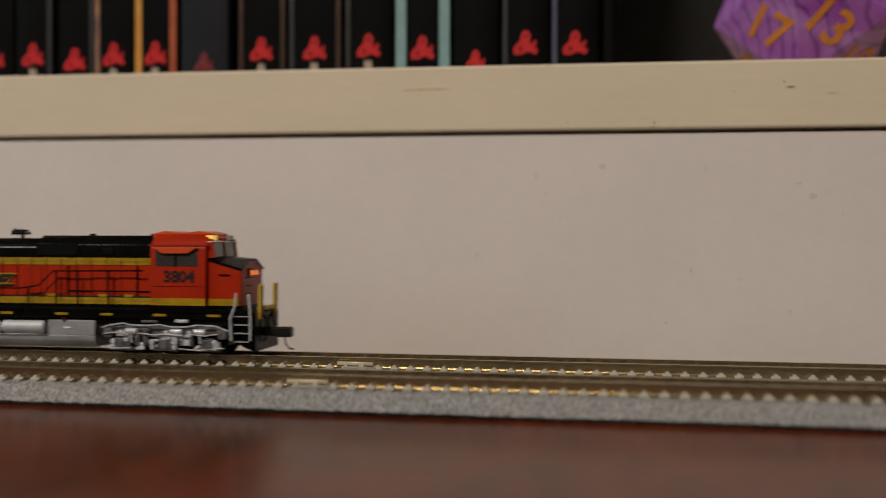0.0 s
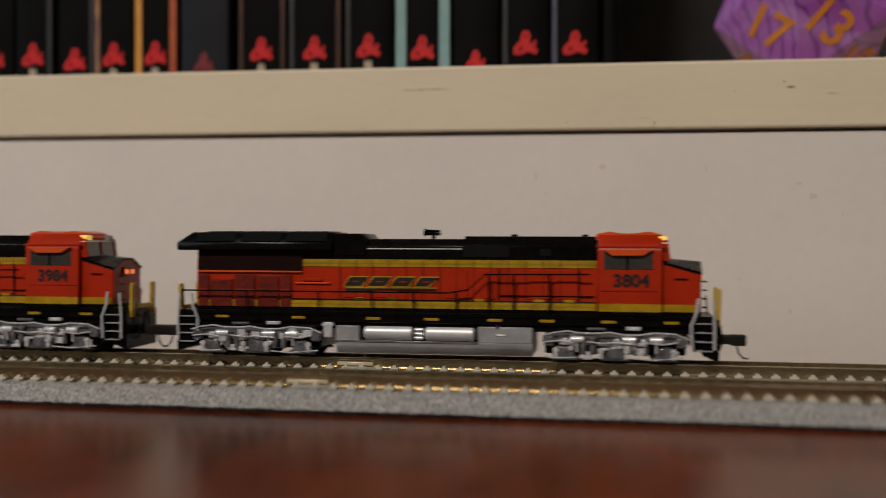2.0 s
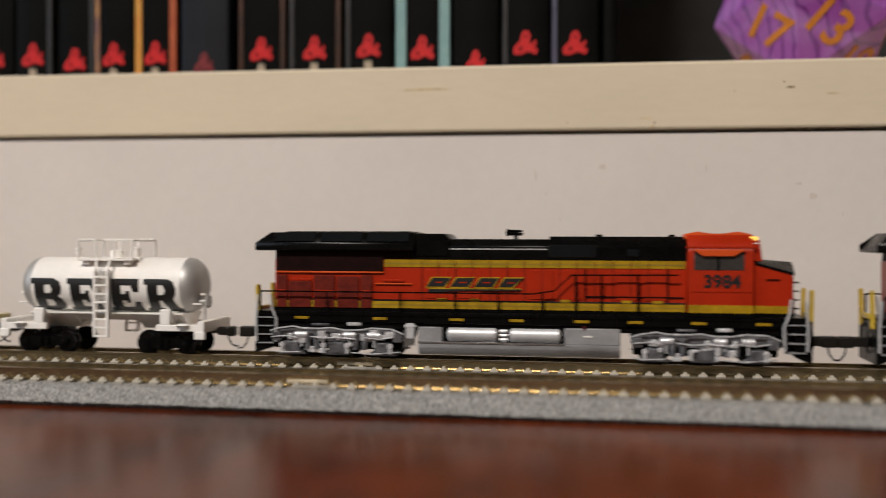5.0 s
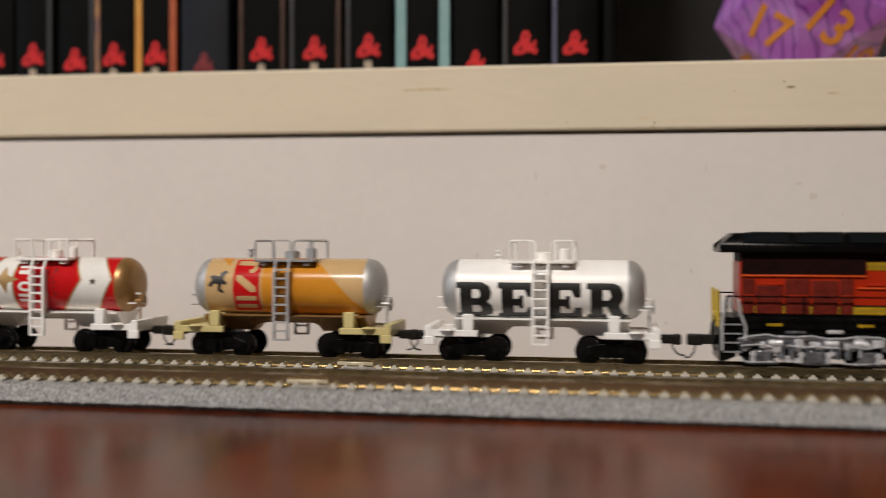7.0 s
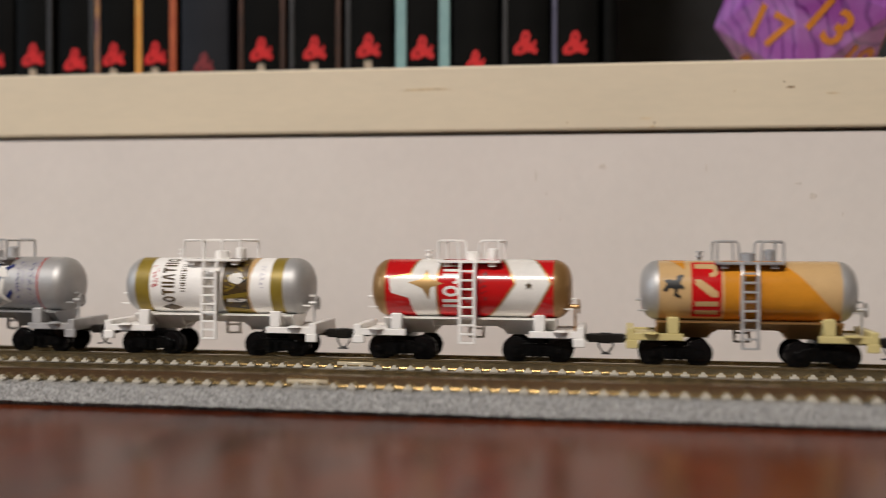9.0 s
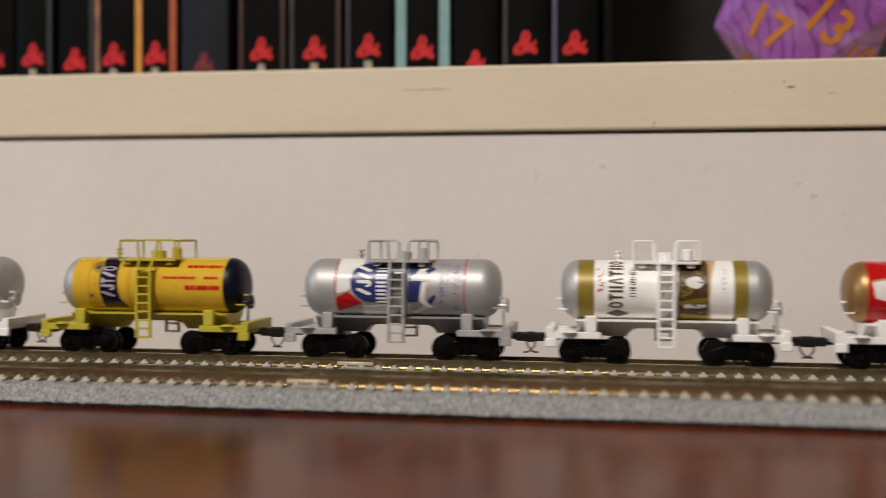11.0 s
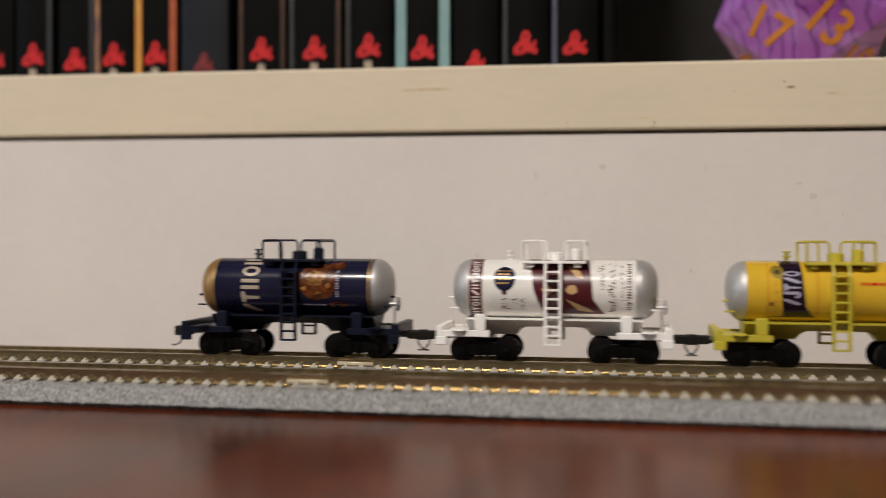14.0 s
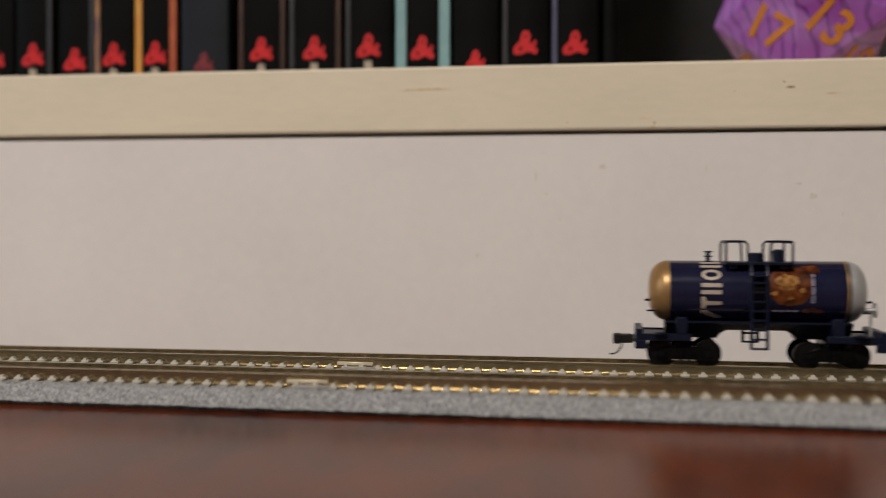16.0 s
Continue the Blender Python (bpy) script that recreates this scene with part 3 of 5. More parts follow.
def shapes_up(x, w, u0, u1, kinds):
    """Plain pierced and notched shapes in place of a large painted name that reads up the tank."""
    out = []
    h = (u1 - u0) / len(kinds)

    def put(a, pts):
        out[-1].append([(x + p[1] * w, a + p[0] * h * 0.86) for p in pts])
    for k, kind in enumerate(kinds):
        a = u0 + h * k
        out.append([])
        if kind == "ring":
            put(a, [(0.5 + 0.5 * math.cos(i * math.pi / 10), 0.5 + 0.5 * math.sin(i * math.pi / 10)) for i in range(20)])
            put(a, [(0.5 + 0.24 * math.cos(i * math.pi / 10), 0.5 + 0.3 * math.sin(i * math.pi / 10)) for i in range(20)])
        elif kind == "cup":
            put(a, [(0, 0.65), (0.22, 0.62), (0.3, 0.8), (0.55, 0.8), (0.55, 0), (1, 0), (1, 0.85), (0.7, 1), (0.2, 1), (0, 0.85)])
        elif kind == "wedge":
            put(a, [(0, 1), (0.34, 0), (0.68, 0), (1, 1), (0.72, 1), (0.5, 0.28), (0.28, 1)])
        elif kind == "bars":
            put(a, [(0.05, 0), (0.35, 0), (0.35, 1), (0.05, 1)])
            put(a, [(0.62, 0), (0.92, 0), (0.92, 1), (0.62, 1)])
        elif kind == "post":
            put(a, [(0.0, 0.0), (1, 0.0), (1, 0.2), (0.64, 0.26), (0.64, 1), (0.32, 1), (0.32, 0.26), (0, 0.2)])
        elif kind == "slash":
            put(a, [(0.0, 1), (0.0, 0.72), (0.7, 0), (1, 0), (1, 0.25), (0.3, 1)])
    return out


def painted(parent, loops, material, label, level):
    for group in loops:
        part("painted_shape", wrapped(group, level, 0.1), material, parent, label)


def scribble(x0, x1, u0, u1, n, thick=0.28):
    """Short uneven strokes in place of a line of flowing script."""
    out = []
    for k in range(n):
        x, u = random.uniform(x0, x1), u0 + (u1 - u0) * (k + 0.5) / n
        dx, du = random.uniform(0.5, 1.5), random.uniform(-0.5, 0.7)
        out.append([(x, u), (min(x1, x + dx), u + du), (min(x1, x + dx) - 0.1, u + du + thick), (x - 0.1, u + thick)])
    return out


def text_lines(x0, x1, us, h, gap=0.35):
    """Bars in place of small lines of writing."""
    out = []
    for u in us:
        x = x0
        while x < x1 - 0.4:
            w = random.uniform(0.5, 1.5)
            out.append(rect(x, min(x1, x + w), u - h / 2, u + h / 2))
            x += w + gap * random.uniform(0.6, 1.4)
    return out


def tank_car(x0, body, end_l, end_r, frame_mat, ladder_mat, label, platform=None, sill=None):
    car = thing("tank_car", label, "tank car", "tank cars of the train", m=pose(x0 * 0.001, 0, RAIL * 0.001))
    platform, sill = platform or ladder_mat, sill or frame_mat
    # tank shell and domed ends
    bm = B()
    tube(bm, [(-20.6, 0, TANK_Z), (20.6, 0, TANK_Z)], TANK_R, 56)
    tank = part("tank", bm, M[body], car)
    for s, key in ((-1, end_l), (1, end_r)):
        bm = B()
        n = 10
        pts, rs = [], []
        for k in range(n + 1):
            a = math.pi / 2 * k / n
            pts.append((s * (20.4 + 4.25 * math.sin(a) ** 1.1), 0, TANK_Z))
            rs.append(max(0.05, (TANK_R + 0.02) * math.cos(a) ** 0.62))
        tube(bm, pts, rs, 56)
        e = part("tank_end", bm, M[key], car, "domed end of the tank")
        bm = B()
        tube(bm, [(s * 24.0, -2.6, TANK_Z - 2.2), (s * 25.6, -2.6, TANK_Z - 2.2)], 0.28, 6)
        tube(bm, [(s * 23.0, -4.4, TANK_Z - 4.6), (s * 25.2, -4.4, TANK_Z - 4.6)], 0.22, 6)
        part("grab_iron", bm, M[ladder_mat], e)
    # underframe: a long sill stepping down over the trucks
    bm = B()
    prism(bm, [(-6.2, 10.3), (-6.2, 9.95), (-3.0, 8.2), (3.0, 8.2), (6.2, 9.95), (6.2, 10.3)], -8.8, 8.8, 0.0, "x")
    for q in (-1, 1):
        xa, xb = sorted((q * 8.8, q * 20.9))
        prism(bm, [(-6.2, 10.3), (-6.2, 9.95), (-2.0, 6.2), (2.0, 6.2), (6.2, 9.95), (6.2, 10.3)], xa, xb, 0.0, "x")
        prism(bm, [(q * 6.4, 8.25), (q * 8.0, 7.5), (q * 9.2, 6.1), (q * 9.2, 8.3)], -2.6, 2.6)
    part("sill", bm, M[sill], car, "underframe sill below the tank")
    for s in (-1, 1):
        bm = B()
        for y in (-8.9, 7.5):
            a, b = sorted((s * 14.9, s * 26.9))
            box(bm, a, b, y, y + 1.4, 5.95, 7.55, 0.15)
        a, b = sorted((s * 26.0, s * 27.8))
        box(bm, a, b, -9.0, 9.0, 5.7, 8.6, 0.2)
        a, b = sorted((s * 20.5, s * 27.0))
        box(bm, a, b, -6.8, 6.8, 6.3, 7.2, 0.1)
        a, b = sorted((s * 25.2, s * 28.0))
        box(bm, a, b, -9.2, -8.2, 4.0, 6.0, 0.15)
        box(bm, a, b, 8.2, 9.2, 4.0, 6.0, 0.15)
        tube(bm, [(s * 22.2, -8.6, 7.5), (s * 22.2, -8.6, 7.9)], [1.9, 1.2], 14)
        part("end_platform", bm, M[frame_mat], car, "end platform with corner steps")
        bm = B()
        for y in (-8.8, 7.2):
            a, b = sorted((s * 15.9, s * 18.6))
            box(bm, a, b, y, y + 1.6, 7.4, 11.4, 0.25)
        box(bm, min(s * 16.1, s * 18.4), max(s * 16.1, s * 18.4), -7.4, 7.4, 7.0, 10.6, 0.2)
        part("saddle", bm, M[frame_mat], car)
    # ladders on both sides, walkway and loop rails
    for s in (-1, 1):
        bm = B()
        y0, y1 = sorted((s * 7.25, s * 9.0))
        for x in (-1.75, 1.75):
            box(bm, x - 0.36, x + 0.36, y0, y1, 9.6, 21.2, 0.08)
            box(bm, x - 0.36, x + 0.36, *sorted((s * 8.3, s * 9.0)), 4.2, 9.7, 0.08)
            tube(bm, [(x, s * 8.6, 21.0), (x, s * 7.6, 23.2), (x, s * 6.7, 24.0)], 0.36, 6)
        ladder = part("ladder", bm, M[ladder_mat], car, "side ladder")
        for k in range(9):
            z = 4.4 + k * 2.15
            a, b = sorted((s * (7.3 if 9.6 < z < 21 else 8.3 if z < 20 else 7.0), s * (9.05 if z < 21 else 8.4)))
            part("rung", box(B(), -1.5, 1.5, a, b, z - 0.24, z + 0.24, 0.06), M[ladder_mat], ladder)
    bm = B()
    box(bm, -7.5, 7.7, -6.9, 6.9, 23.5, 24.15, 0.12)
    way = part("walkway", bm, M[platform], car, "walkway across the tank top")
    for x in (-5.5, 5.7):
        part("bracket", box(B(), x - 0.8, x + 0.8, -6.2, 6.2, 22.6, 23.52, 0.1), M[platform], way)
    for s in (-1, 1):
        for a, b in ((-7.3, -2.3), (2.5, 7.5)):
            bm = B()
            y = s * 6.6
            tube(bm, [(a, y, 24.0), (a, y, 28.4), (a + 0.35, y, 28.9), (b - 0.8, y, 28.9), (b - 0.2, y, 28.3), (b, y, 24.0)] if a < 0 else
                 [(a, y, 24.0), (a + 0.2, y, 28.3), (a + 0.8, y, 28.9), (b - 0.35, y, 28.9), (b, y, 28.4), (b, y, 24.0)], 0.3, 6)
            part("loop_rail", bm, M[ladder_mat], car)
    bm = B()
    for x in (-7.3, 7.5):
        tube(bm, [(x, -6.6, 28.7), (x, 6.6, 28.7)], 0.26, 6)
    part("cross_rail", bm, M[ladder_mat], car)
    bm = B()
    tube(bm, [(0.2, 0, 23), (0.2, 0, 26.0), (0.2, 0, 26.3)], [1.9, 1.9, 1.3], 18)
    tube(bm, [(5.2, 0, 23), (5.2, 0, 26.7), (5.2, 0, 27.1)], [1.3, 1.3, 0.8], 14)
    part("dome_fitting", bm, M[platform], car, "round hatch on the walkway")
    bm = B()
    tube(bm, [(-10.8, 0, 23.8), (-10.8, 0, 26.4)], 0.5, 8)
    for z in (25.2, 26.3):
        tube(bm, [(-10.8, 0, z), (-10.8, 0, z + 0.35)], 1.0, 10)
    part("valve", bm, M[ladder_mat], car, "small safety valve")
    # brake wheel with its spokes, hub and chain rod
    bm = B()
    ring = [(26.3, -2.4 + 1.55 * math.cos(k * math.pi / 8), 13.2 + 1.55 * math.sin(k * math.pi / 8)) for k in range(17)]
    tube(bm, ring, 0.26, 6)
    for k in range(3):
        a = k * math.pi / 3 + 0.3
        tube(bm, [(26.3, -2.4 - 1.5 * math.cos(a), 13.2 - 1.5 * math.sin(a)), (26.3, -2.4 + 1.5 * math.cos(a), 13.2 + 1.5 * math.sin(a))], 0.16, 5)
    tube(bm, [(23.6, -2.4, 13.2), (26.7, -2.4, 13.2)], 0.5, 8)
    tube(bm, [(25.4, -2.4, 7.0), (25.4, -2.4, 12.9)], 0.3, 6)
    part("brake_wheel", bm, M[end_r], car, "round brake wheel at the tank's end")
    # trucks
    for cx in (-16.5, 16.5):
        bm = B()
        for y in (-7.0, 5.8):
            prism(bm, [(cx - 6.5, 3.5), (cx - 6.5, 2.0), (cx - 4.4, 1.9), (cx - 2.4, 1.4), (cx + 2.4, 1.4), (cx + 4.4, 1.9), (cx + 6.5, 2.0),
                       (cx + 6.5, 3.5), (cx + 4.4, 3.9), (cx + 2.8, 4.6), (cx - 2.8, 4.6), (cx - 4.4, 3.9)], y, y + 0.9, 0.15)
            o = y - 0.35 if y < 0 else y + 1.2
            for x in (-5.3, 5.3):
                tube(bm, [(cx + x, o, 2.65), (cx + x, o + 0.4, 2.65)], 1.15, 12)
            for x in (-0.9, 0.9):
                tube(bm, [(cx + x, o + 0.1, 1.3), (cx + x, o + 0.1, 3.8)], 0.55, 8)
        box(bm, cx - 1.6, cx + 1.6, -6.5, 6.5, 3.2, 6.2, 0.2)
        t = part("truck", bm, M["truck_black"], car, "black four-wheel truck")
        for x in (-5.3, 5.3):
            wheelset(t, cx + x, 2.7, M["wheel"], 9.4)
            for y in (-7.65, 7.25):
                part("axle_cap", tube(B(), [(cx + x, y, 2.65), (cx + x, y + 0.4, 2.65)], [0.55, 0.7] if y < 0 else [0.7, 0.55], 10), M["wheel"], t)
    hose(car, -30.4, -1)
    hose(car, 30.4, 1)
    return car, tank


def cars():
    made = []

    def add(*a, **k):
        c, t = tank_car(*a, **k)
        made.append((c, a[0]))
        return t
    # white, one black word
    t = add(37.64, "white", "tank_silver", "tank_silver", "white", "white", "white model tank car lettered BEER in black", sill="white")
    stem = [(0, 1), (0, 0.85), (0.1, 0.85), (0.1, 0.15), (0, 0.15)]
    glyph = {
        "B": [[(0, 0), (0.72, 0), (0.95, 0.1), (1, 0.25), (0.95, 0.42), (0.82, 0.52), (0.92, 0.6), (0.96, 0.74), (0.9, 0.9), (0.7, 1)] + stem,
              [(0.42, 0.18), (0.62, 0.18), (0.68, 0.28), (0.62, 0.42), (0.42, 0.42)], [(0.42, 0.6), (0.6, 0.6), (0.65, 0.7), (0.6, 0.83), (0.42, 0.83)]],
        "E": [[(0, 0), (1, 0), (1, 0.38), (0.82, 0.38), (0.74, 0.18), (0.42, 0.18), (0.42, 0.42), (0.56, 0.42), (0.58, 0.34), (0.68, 0.34), (0.68, 0.68),
               (0.58, 0.68), (0.56, 0.6), (0.42, 0.6), (0.42, 0.83), (0.72, 0.83), (0.8, 0.65), (0.97, 0.65), (0.97, 1)] + stem],
        "R": [[(0, 0), (0.52, 0), (0.52, 0.15), (0.42, 0.15), (0.42, 0.42), (0.52, 0.42), (0.66, 0.12), (0.72, 0), (1.08, 0), (1.08, 0.15), (0.98, 0.17),
               (0.86, 0.45), (0.95, 0.6), (0.97, 0.76), (0.88, 0.93), (0.7, 1)] + stem,
              [(0.42, 0.58), (0.58, 0.58), (0.65, 0.7), (0.58, 0.84), (0.42, 0.84)]]}
    for ch, x in (("B", -20.3), ("E", -10.3), ("E", 0.8), ("R", 10.8)):
        part("letter", wrapped([[(x + p[0] * 8.9, -8.0 + p[1] * 9.8) for p in lp] for lp in glyph[ch]], 0.06, 0.1), M["ink"], t, "bold black slab letter " + ch)

    # tan and amber
    t = add(-26.2, "tan", "tank_silver", "tank_silver", "cream", "pewter", "tan and amber model tank car with a red label", "grey", "bronze")
    print_on(t, [[(-5.6, -HALF), (20.5, -HALF), (20.5, -6.2), (8.2, 7.2), (5.0, HALF), (-5.6, HALF)]], M["amber"], "amber wedge")
    print_on(t, [[(-14.5, HALF * 0.45), (-14.5, HALF), (-20, HALF)]], M["amber"], "amber wedge")
    print_on(t, [rect(-13.0, -6.2, -6.8, 8.6)], M["red"], "red upright label", 0.09)
    painted(t, shapes_up(-12.2, 5.2, -6.0, 8.4, ("bars", "slash", "cup")), M["tan"], "pale shapes on the red label", 0.13)
    print_on(t, [[(-19.6, 0.2), (-18.6, 0.0), (-18.0, 0.9), (-16.9, 0.6), (-17.0, -0.9), (-15.6, -1.6), (-15.4, -1.0), (-16.3, -0.4), (-15.9, 0.9),
                  (-14.9, 0.4), (-14.6, 1.1), (-15.6, 1.9), (-15.2, 3.0), (-14.6, 3.9), (-15.4, 4.3), (-16.4, 3.6), (-16.6, 2.6), (-18.2, 3.0),
                  (-19.2, 2.6), (-18.6, 1.8)]], M["ink"], "small black figure", 0.09)

    # red with white chevrons
    t = add(-91.6, "red", "bronze", "bronze", "white", "white", "red and white model tank car with a gold star", "white")
    print_on(t, [[(-19.6, 2.6), (-14.0, 3.6), (-11.5, HALF), (-6.2, HALF), (-8.0, 2.0), (-7.6, -HALF), (-12.2, -HALF), (-14.6, -2.2), (-18.9, -1.0)]],
             M["white_print"], "white arrow")
    print_on(t, [[(7.0, HALF), (14.0, HALF), (19.6, 1.6), (12.0, -HALF), (2.0, -HALF), (11.6, 1.4)]], M["white_print"], "white chevron")
    print_on(t, [[(-14.8, 1.6), (-11.4, 2.4), (-10.2, 5.0), (-9.2, 2.4), (-6.0, 1.4), (-9.2, 0.4), (-9.6, -2.6), (-11.2, 0.2)]], M["gold"], "gold star", 0.09)
    print_on(t, [star(14.6, 1.0, 1.2, 0.35)], M["brown"], "small dark star", 0.09)
    painted(t, shapes_up(-6.2, 4.1, -4.8, 7.4, ("bars", "ring", "cup", "bars")), M["white_print"], "white painted shapes", 0.09)
    print_on(t, scribble(2.8, 4.6, -3.0, 4.5, 14, 0.2), M["maroon"], "fine dark writing", 0.09)
    # thin gold edges of the white shapes
    for lp in ([(-19.6, 2.6), (-14.0, 3.6), (-14.0, 4.1), (-19.9, 3.0)], [(-14.0, 3.6), (-11.5, HALF), (-12.0, HALF), (-14.5, 3.6)],
               [(-6.2, HALF), (-8.0, 2.0), (-7.5, 2.0), (-5.7, HALF)], [(-8.0, 2.0), (-7.6, -HALF), (-7.1, -HALF), (-7.5, 2.0)],
               [(7.0, HALF), (11.6, 1.4), (11.1, 1.4), (6.5, HALF)], [(11.6, 1.4), (2.0, -HALF), (1.5, -HALF), (11.0, 1.4)],
               [(14.0, HALF), (19.6, 1.6), (20.1, 1.6), (14.5, HALF)], [(19.6, 1.6), (12.0, -HALF), (12.5, -HALF), (20.1, 1.6)]):
        print_on(t, [lp], M["gold"], "thin gold edge", 0.07)

    # white with olive bands
    t = add(-156.7, "white", "tank_silver", "tank_silver", "white", "white", "white model tank car with olive gold bands", "white")
    print_on(t, [band(-20.4, -16.6)], M["olive"], "olive gold band")
    print_on(t, [band(15.4, 18.6)], M["olive"], "olive gold band")
    print_on(t, [band(18.6, 20.6)], M["tank_silver"], "silver band")
    print_on(t, [rect(2.8, 9.6, -HALF, HALF)], M["brown"], "dark picture panel")
    print_on(t, [disc(6.5, 2.2, 2.2, 1.6, 20, 0.2), rect(4, 9, -4.0, -3.0)], M["white_print"], "pale shape", 0.09)
    print_on(t, [[(2.8, -2.2), (9.6, -1.2), (9.6, -2.3), (2.8, -3.4)], [(2.8, -9), (9.6, -9), (9.6, -6.5), (2.8, -5.4)]], M["olive"], "olive curve", 0.09)
    print_on(t, [[(9.6, HALF), (12.0, HALF), (10.2, 3), (9.9, -2), (10.8, -HALF), (9.6, -HALF)]], M["tan"], "gold edge")
    painted(t, shapes_up(-13.2, 3.4, -4.2, 9.2, ("ring", "post", "bars", "wedge", "post", "bars", "ring")), M["brown"], "dark painted shapes", 0.06)
    print_on(t, letters_up(-8.3, 1.4, -1.4, 6.4, 6), M["brown"], "dark bars of lettering")
    print_on(t, scribble(-16.0, -14.3, -0.6, 5.4, 12), M["red"], "red script strokes")
    print_on(t, scribble(3.2, 9.2, -8.0, 8.5, 26, 0.5), M["olive"], "olive strokes in the picture panel", 0.08)
    print_on(t, scribble(3.2, 9.2, -7.0, 8.0, 14, 0.4), M["ink"], "dark strokes in the picture panel", 0.10)
    print_on(t, scribble(12.6, 13.8, -1.0, 6.0, 12, 0.2), M["lavender"], "fine pale writing")
    print_on(t, [[(-14.0, -6.0), (-11.2, -4.7), (-8.2, -6.0), (-11.2, -7.3)]], M["brown"], "dark lozenge", 0.06)

    # silver with a blue roundel
    t = add(-220.6, "tank_silver", "tank_silver", "tank_silver", "pewter", "pewter", "silver model tank car with a blue and red label", "pewter", "grey")
    print_on(t, [[(-15.4, -1.4), (-12.4, -0.6), (-9, 3), (-9, HALF), (-15.4, HALF)], [(-9.4, -HALF), (3, -HALF), (3, -4.0), (-9.0, -4.4)]], M["white_print"], "white label ground", 0.05)
    print_on(t, [[(-15.6, -2.4), (-12.5, -0.8), (-9.0, -3.8), (-15.6, -6.6)]], M["red"], "red ribbon", 0.08)
    print_on(t, [disc(-6.6, 1.9, 5.3, 5.3)], M["blue"], "blue roundel", 0.10)
    print_on(t, [rect(2.6, 6.0, -3.2, 7.5)], M["blue"], "blue label block", 0.10)
    print_on(t, [[(3.0, 2.0), (5.0, 4.6), (6.0, 7.0), (8.0, 7.2), (7.4, 3.6), (8.2, 2.0)], [(6.0, 1.6), (7.2, 1.4), (6.6, -2.6), (8.6, -4.6), (7.4, -5.4), (5.2, -3.0)],
                 [(3.2, -6.2), (6.4, -4.4), (6.9, -5.4), (3.6, -7.2)]], M["white_print"], "white shape", 0.13)
    print_on(t, [[(6.6, 4.6), (8.8, 5.8), (9.2, 5.0), (7.4, 3.8)], [(7.2, -3.0), (9.0, -1.2), (9.4, -2.0), (7.8, -4.0)]], M["blue"], "blue stroke", 0.15)
    painted(t, shapes_up(-10.2, 3.6, -1.6, 6.2, ("slash", "cup", "slash", "slash")), M["white_print"], "white painted shapes", 0.14)
    painted(t, shapes_up(-5.4, 2.6, -5.6, 6.0, ("bars",) * 6), M["white_print"], "white painted bars", 0.14)
    print_on(t, [r for x in (9.8, 11.4, 13.0, 14.6) for r in scribble(x, x + 1.2, -6.4, 7, 26, 0.25)], M["lavender"], "fine violet writing", 0.08)
    print_on(t, [r for x in (10.4, 13.8) for r in scribble(x, x + 1.0, -6.0, 7, 14, 0.2)], M["blue"], "fine blue writing", 0.09)
    print_on(t, [band(16.2, 16.5), rect(-15.8, -15.5, -2, HALF), rect(5.0, 8.6, 8.2, 8.8)], M["red"], "thin red line", 0.08)

    # yellow
    t = add(-285.8, "tank_yellow", "tank_silver", "navy", "lemon", "lemon", "yellow model tank car with a dark blue label", "lemon")
    print_on(t, [[(-13.0, HALF), (-8.4, HALF), (-8.0, 2), (-7.4, -3.4), (-5.6, -6.2), (-12.2, -6.2), (-12.8, 0)]], M["label_dark"], "dark blue label")
    print_on(t, [disc(-13.6, 5.2, 1.8, 2.3, 12, 0.25)], M["olive"], "small olive badge", 0.09)
    print_on(t, [rect(-15.4, -14.6, -3.0, -2.2), disc(-13.7, 5.0, 0.8, 1.0, 9, 0.3)], M["brown"], "small brown badge", 0.11)
    painted(t, shapes_up(-12.4, 3.8, -2.8, 5.6, ("slash", "cup", "post", "slash", "ring")), M["lavender"], "pale shapes on the label", 0.10)
    print_on(t, [rect(-15.9, -15.6, -6, HALF), rect(-5.0, -4.7, -6, HALF)], M["amber"], "amber line", 0.07)
    print_on(t, [rect(-15.8, -5.0, -6.6, -6.3)], M["ink"], "dark line", 0.07)
    print_on(t, scribble(-15.2, -13.6, -5.4, 2.6, 12, 0.2), M["amber"], "fine amber writing", 0.07)
    print_on(t, text_lines(10.4, 19.6, (5.4,), 1.0, 0.2) + text_lines(10.4, 19.6, (-0.3,), 1.1, 0.2) + text_lines(4.4, 13.0, (2.2,), 0.5, 0.2) + text_lines(15.4, 19.0, (2.2,), 0.5, 0.2),
             M["red"], "red lines of writing", 0.07)

    # white with a maroon sash
    t = add(-350.7, "white_print", "tank_silver", "tank_silver", "white", "white", "white model tank car with a maroon sash", "white")
    print_on(t, [band(-20.2, -17.0)], M["maroon"], "maroon band")
    painted(t, shapes_up(-19.4, 1.7, -7, 8.6, ("bars", "post", "ring", "bars", "slash", "bars", "post", "cup", "ring", "bars", "post")), M["white_print"], "white painted marks", 0.09)
    print_on(t, [disc(-11.6, 2.9, 2.6, 3.2)], M["navy_print"], "dark globe")
    print_on(t, text_lines(-13.4, -9.8, (1.6, 2.7, 3.8, 4.8), 0.45), M["bronze"], "fine rust lettering", 0.09)
    print_on(t, [rect(-12.2, -11.0, -1.2, -0.2)] + scribble(-12.6, -6.8, -5.4, -2.0, 16, 0.22), M["maroon"], "small maroon writing")
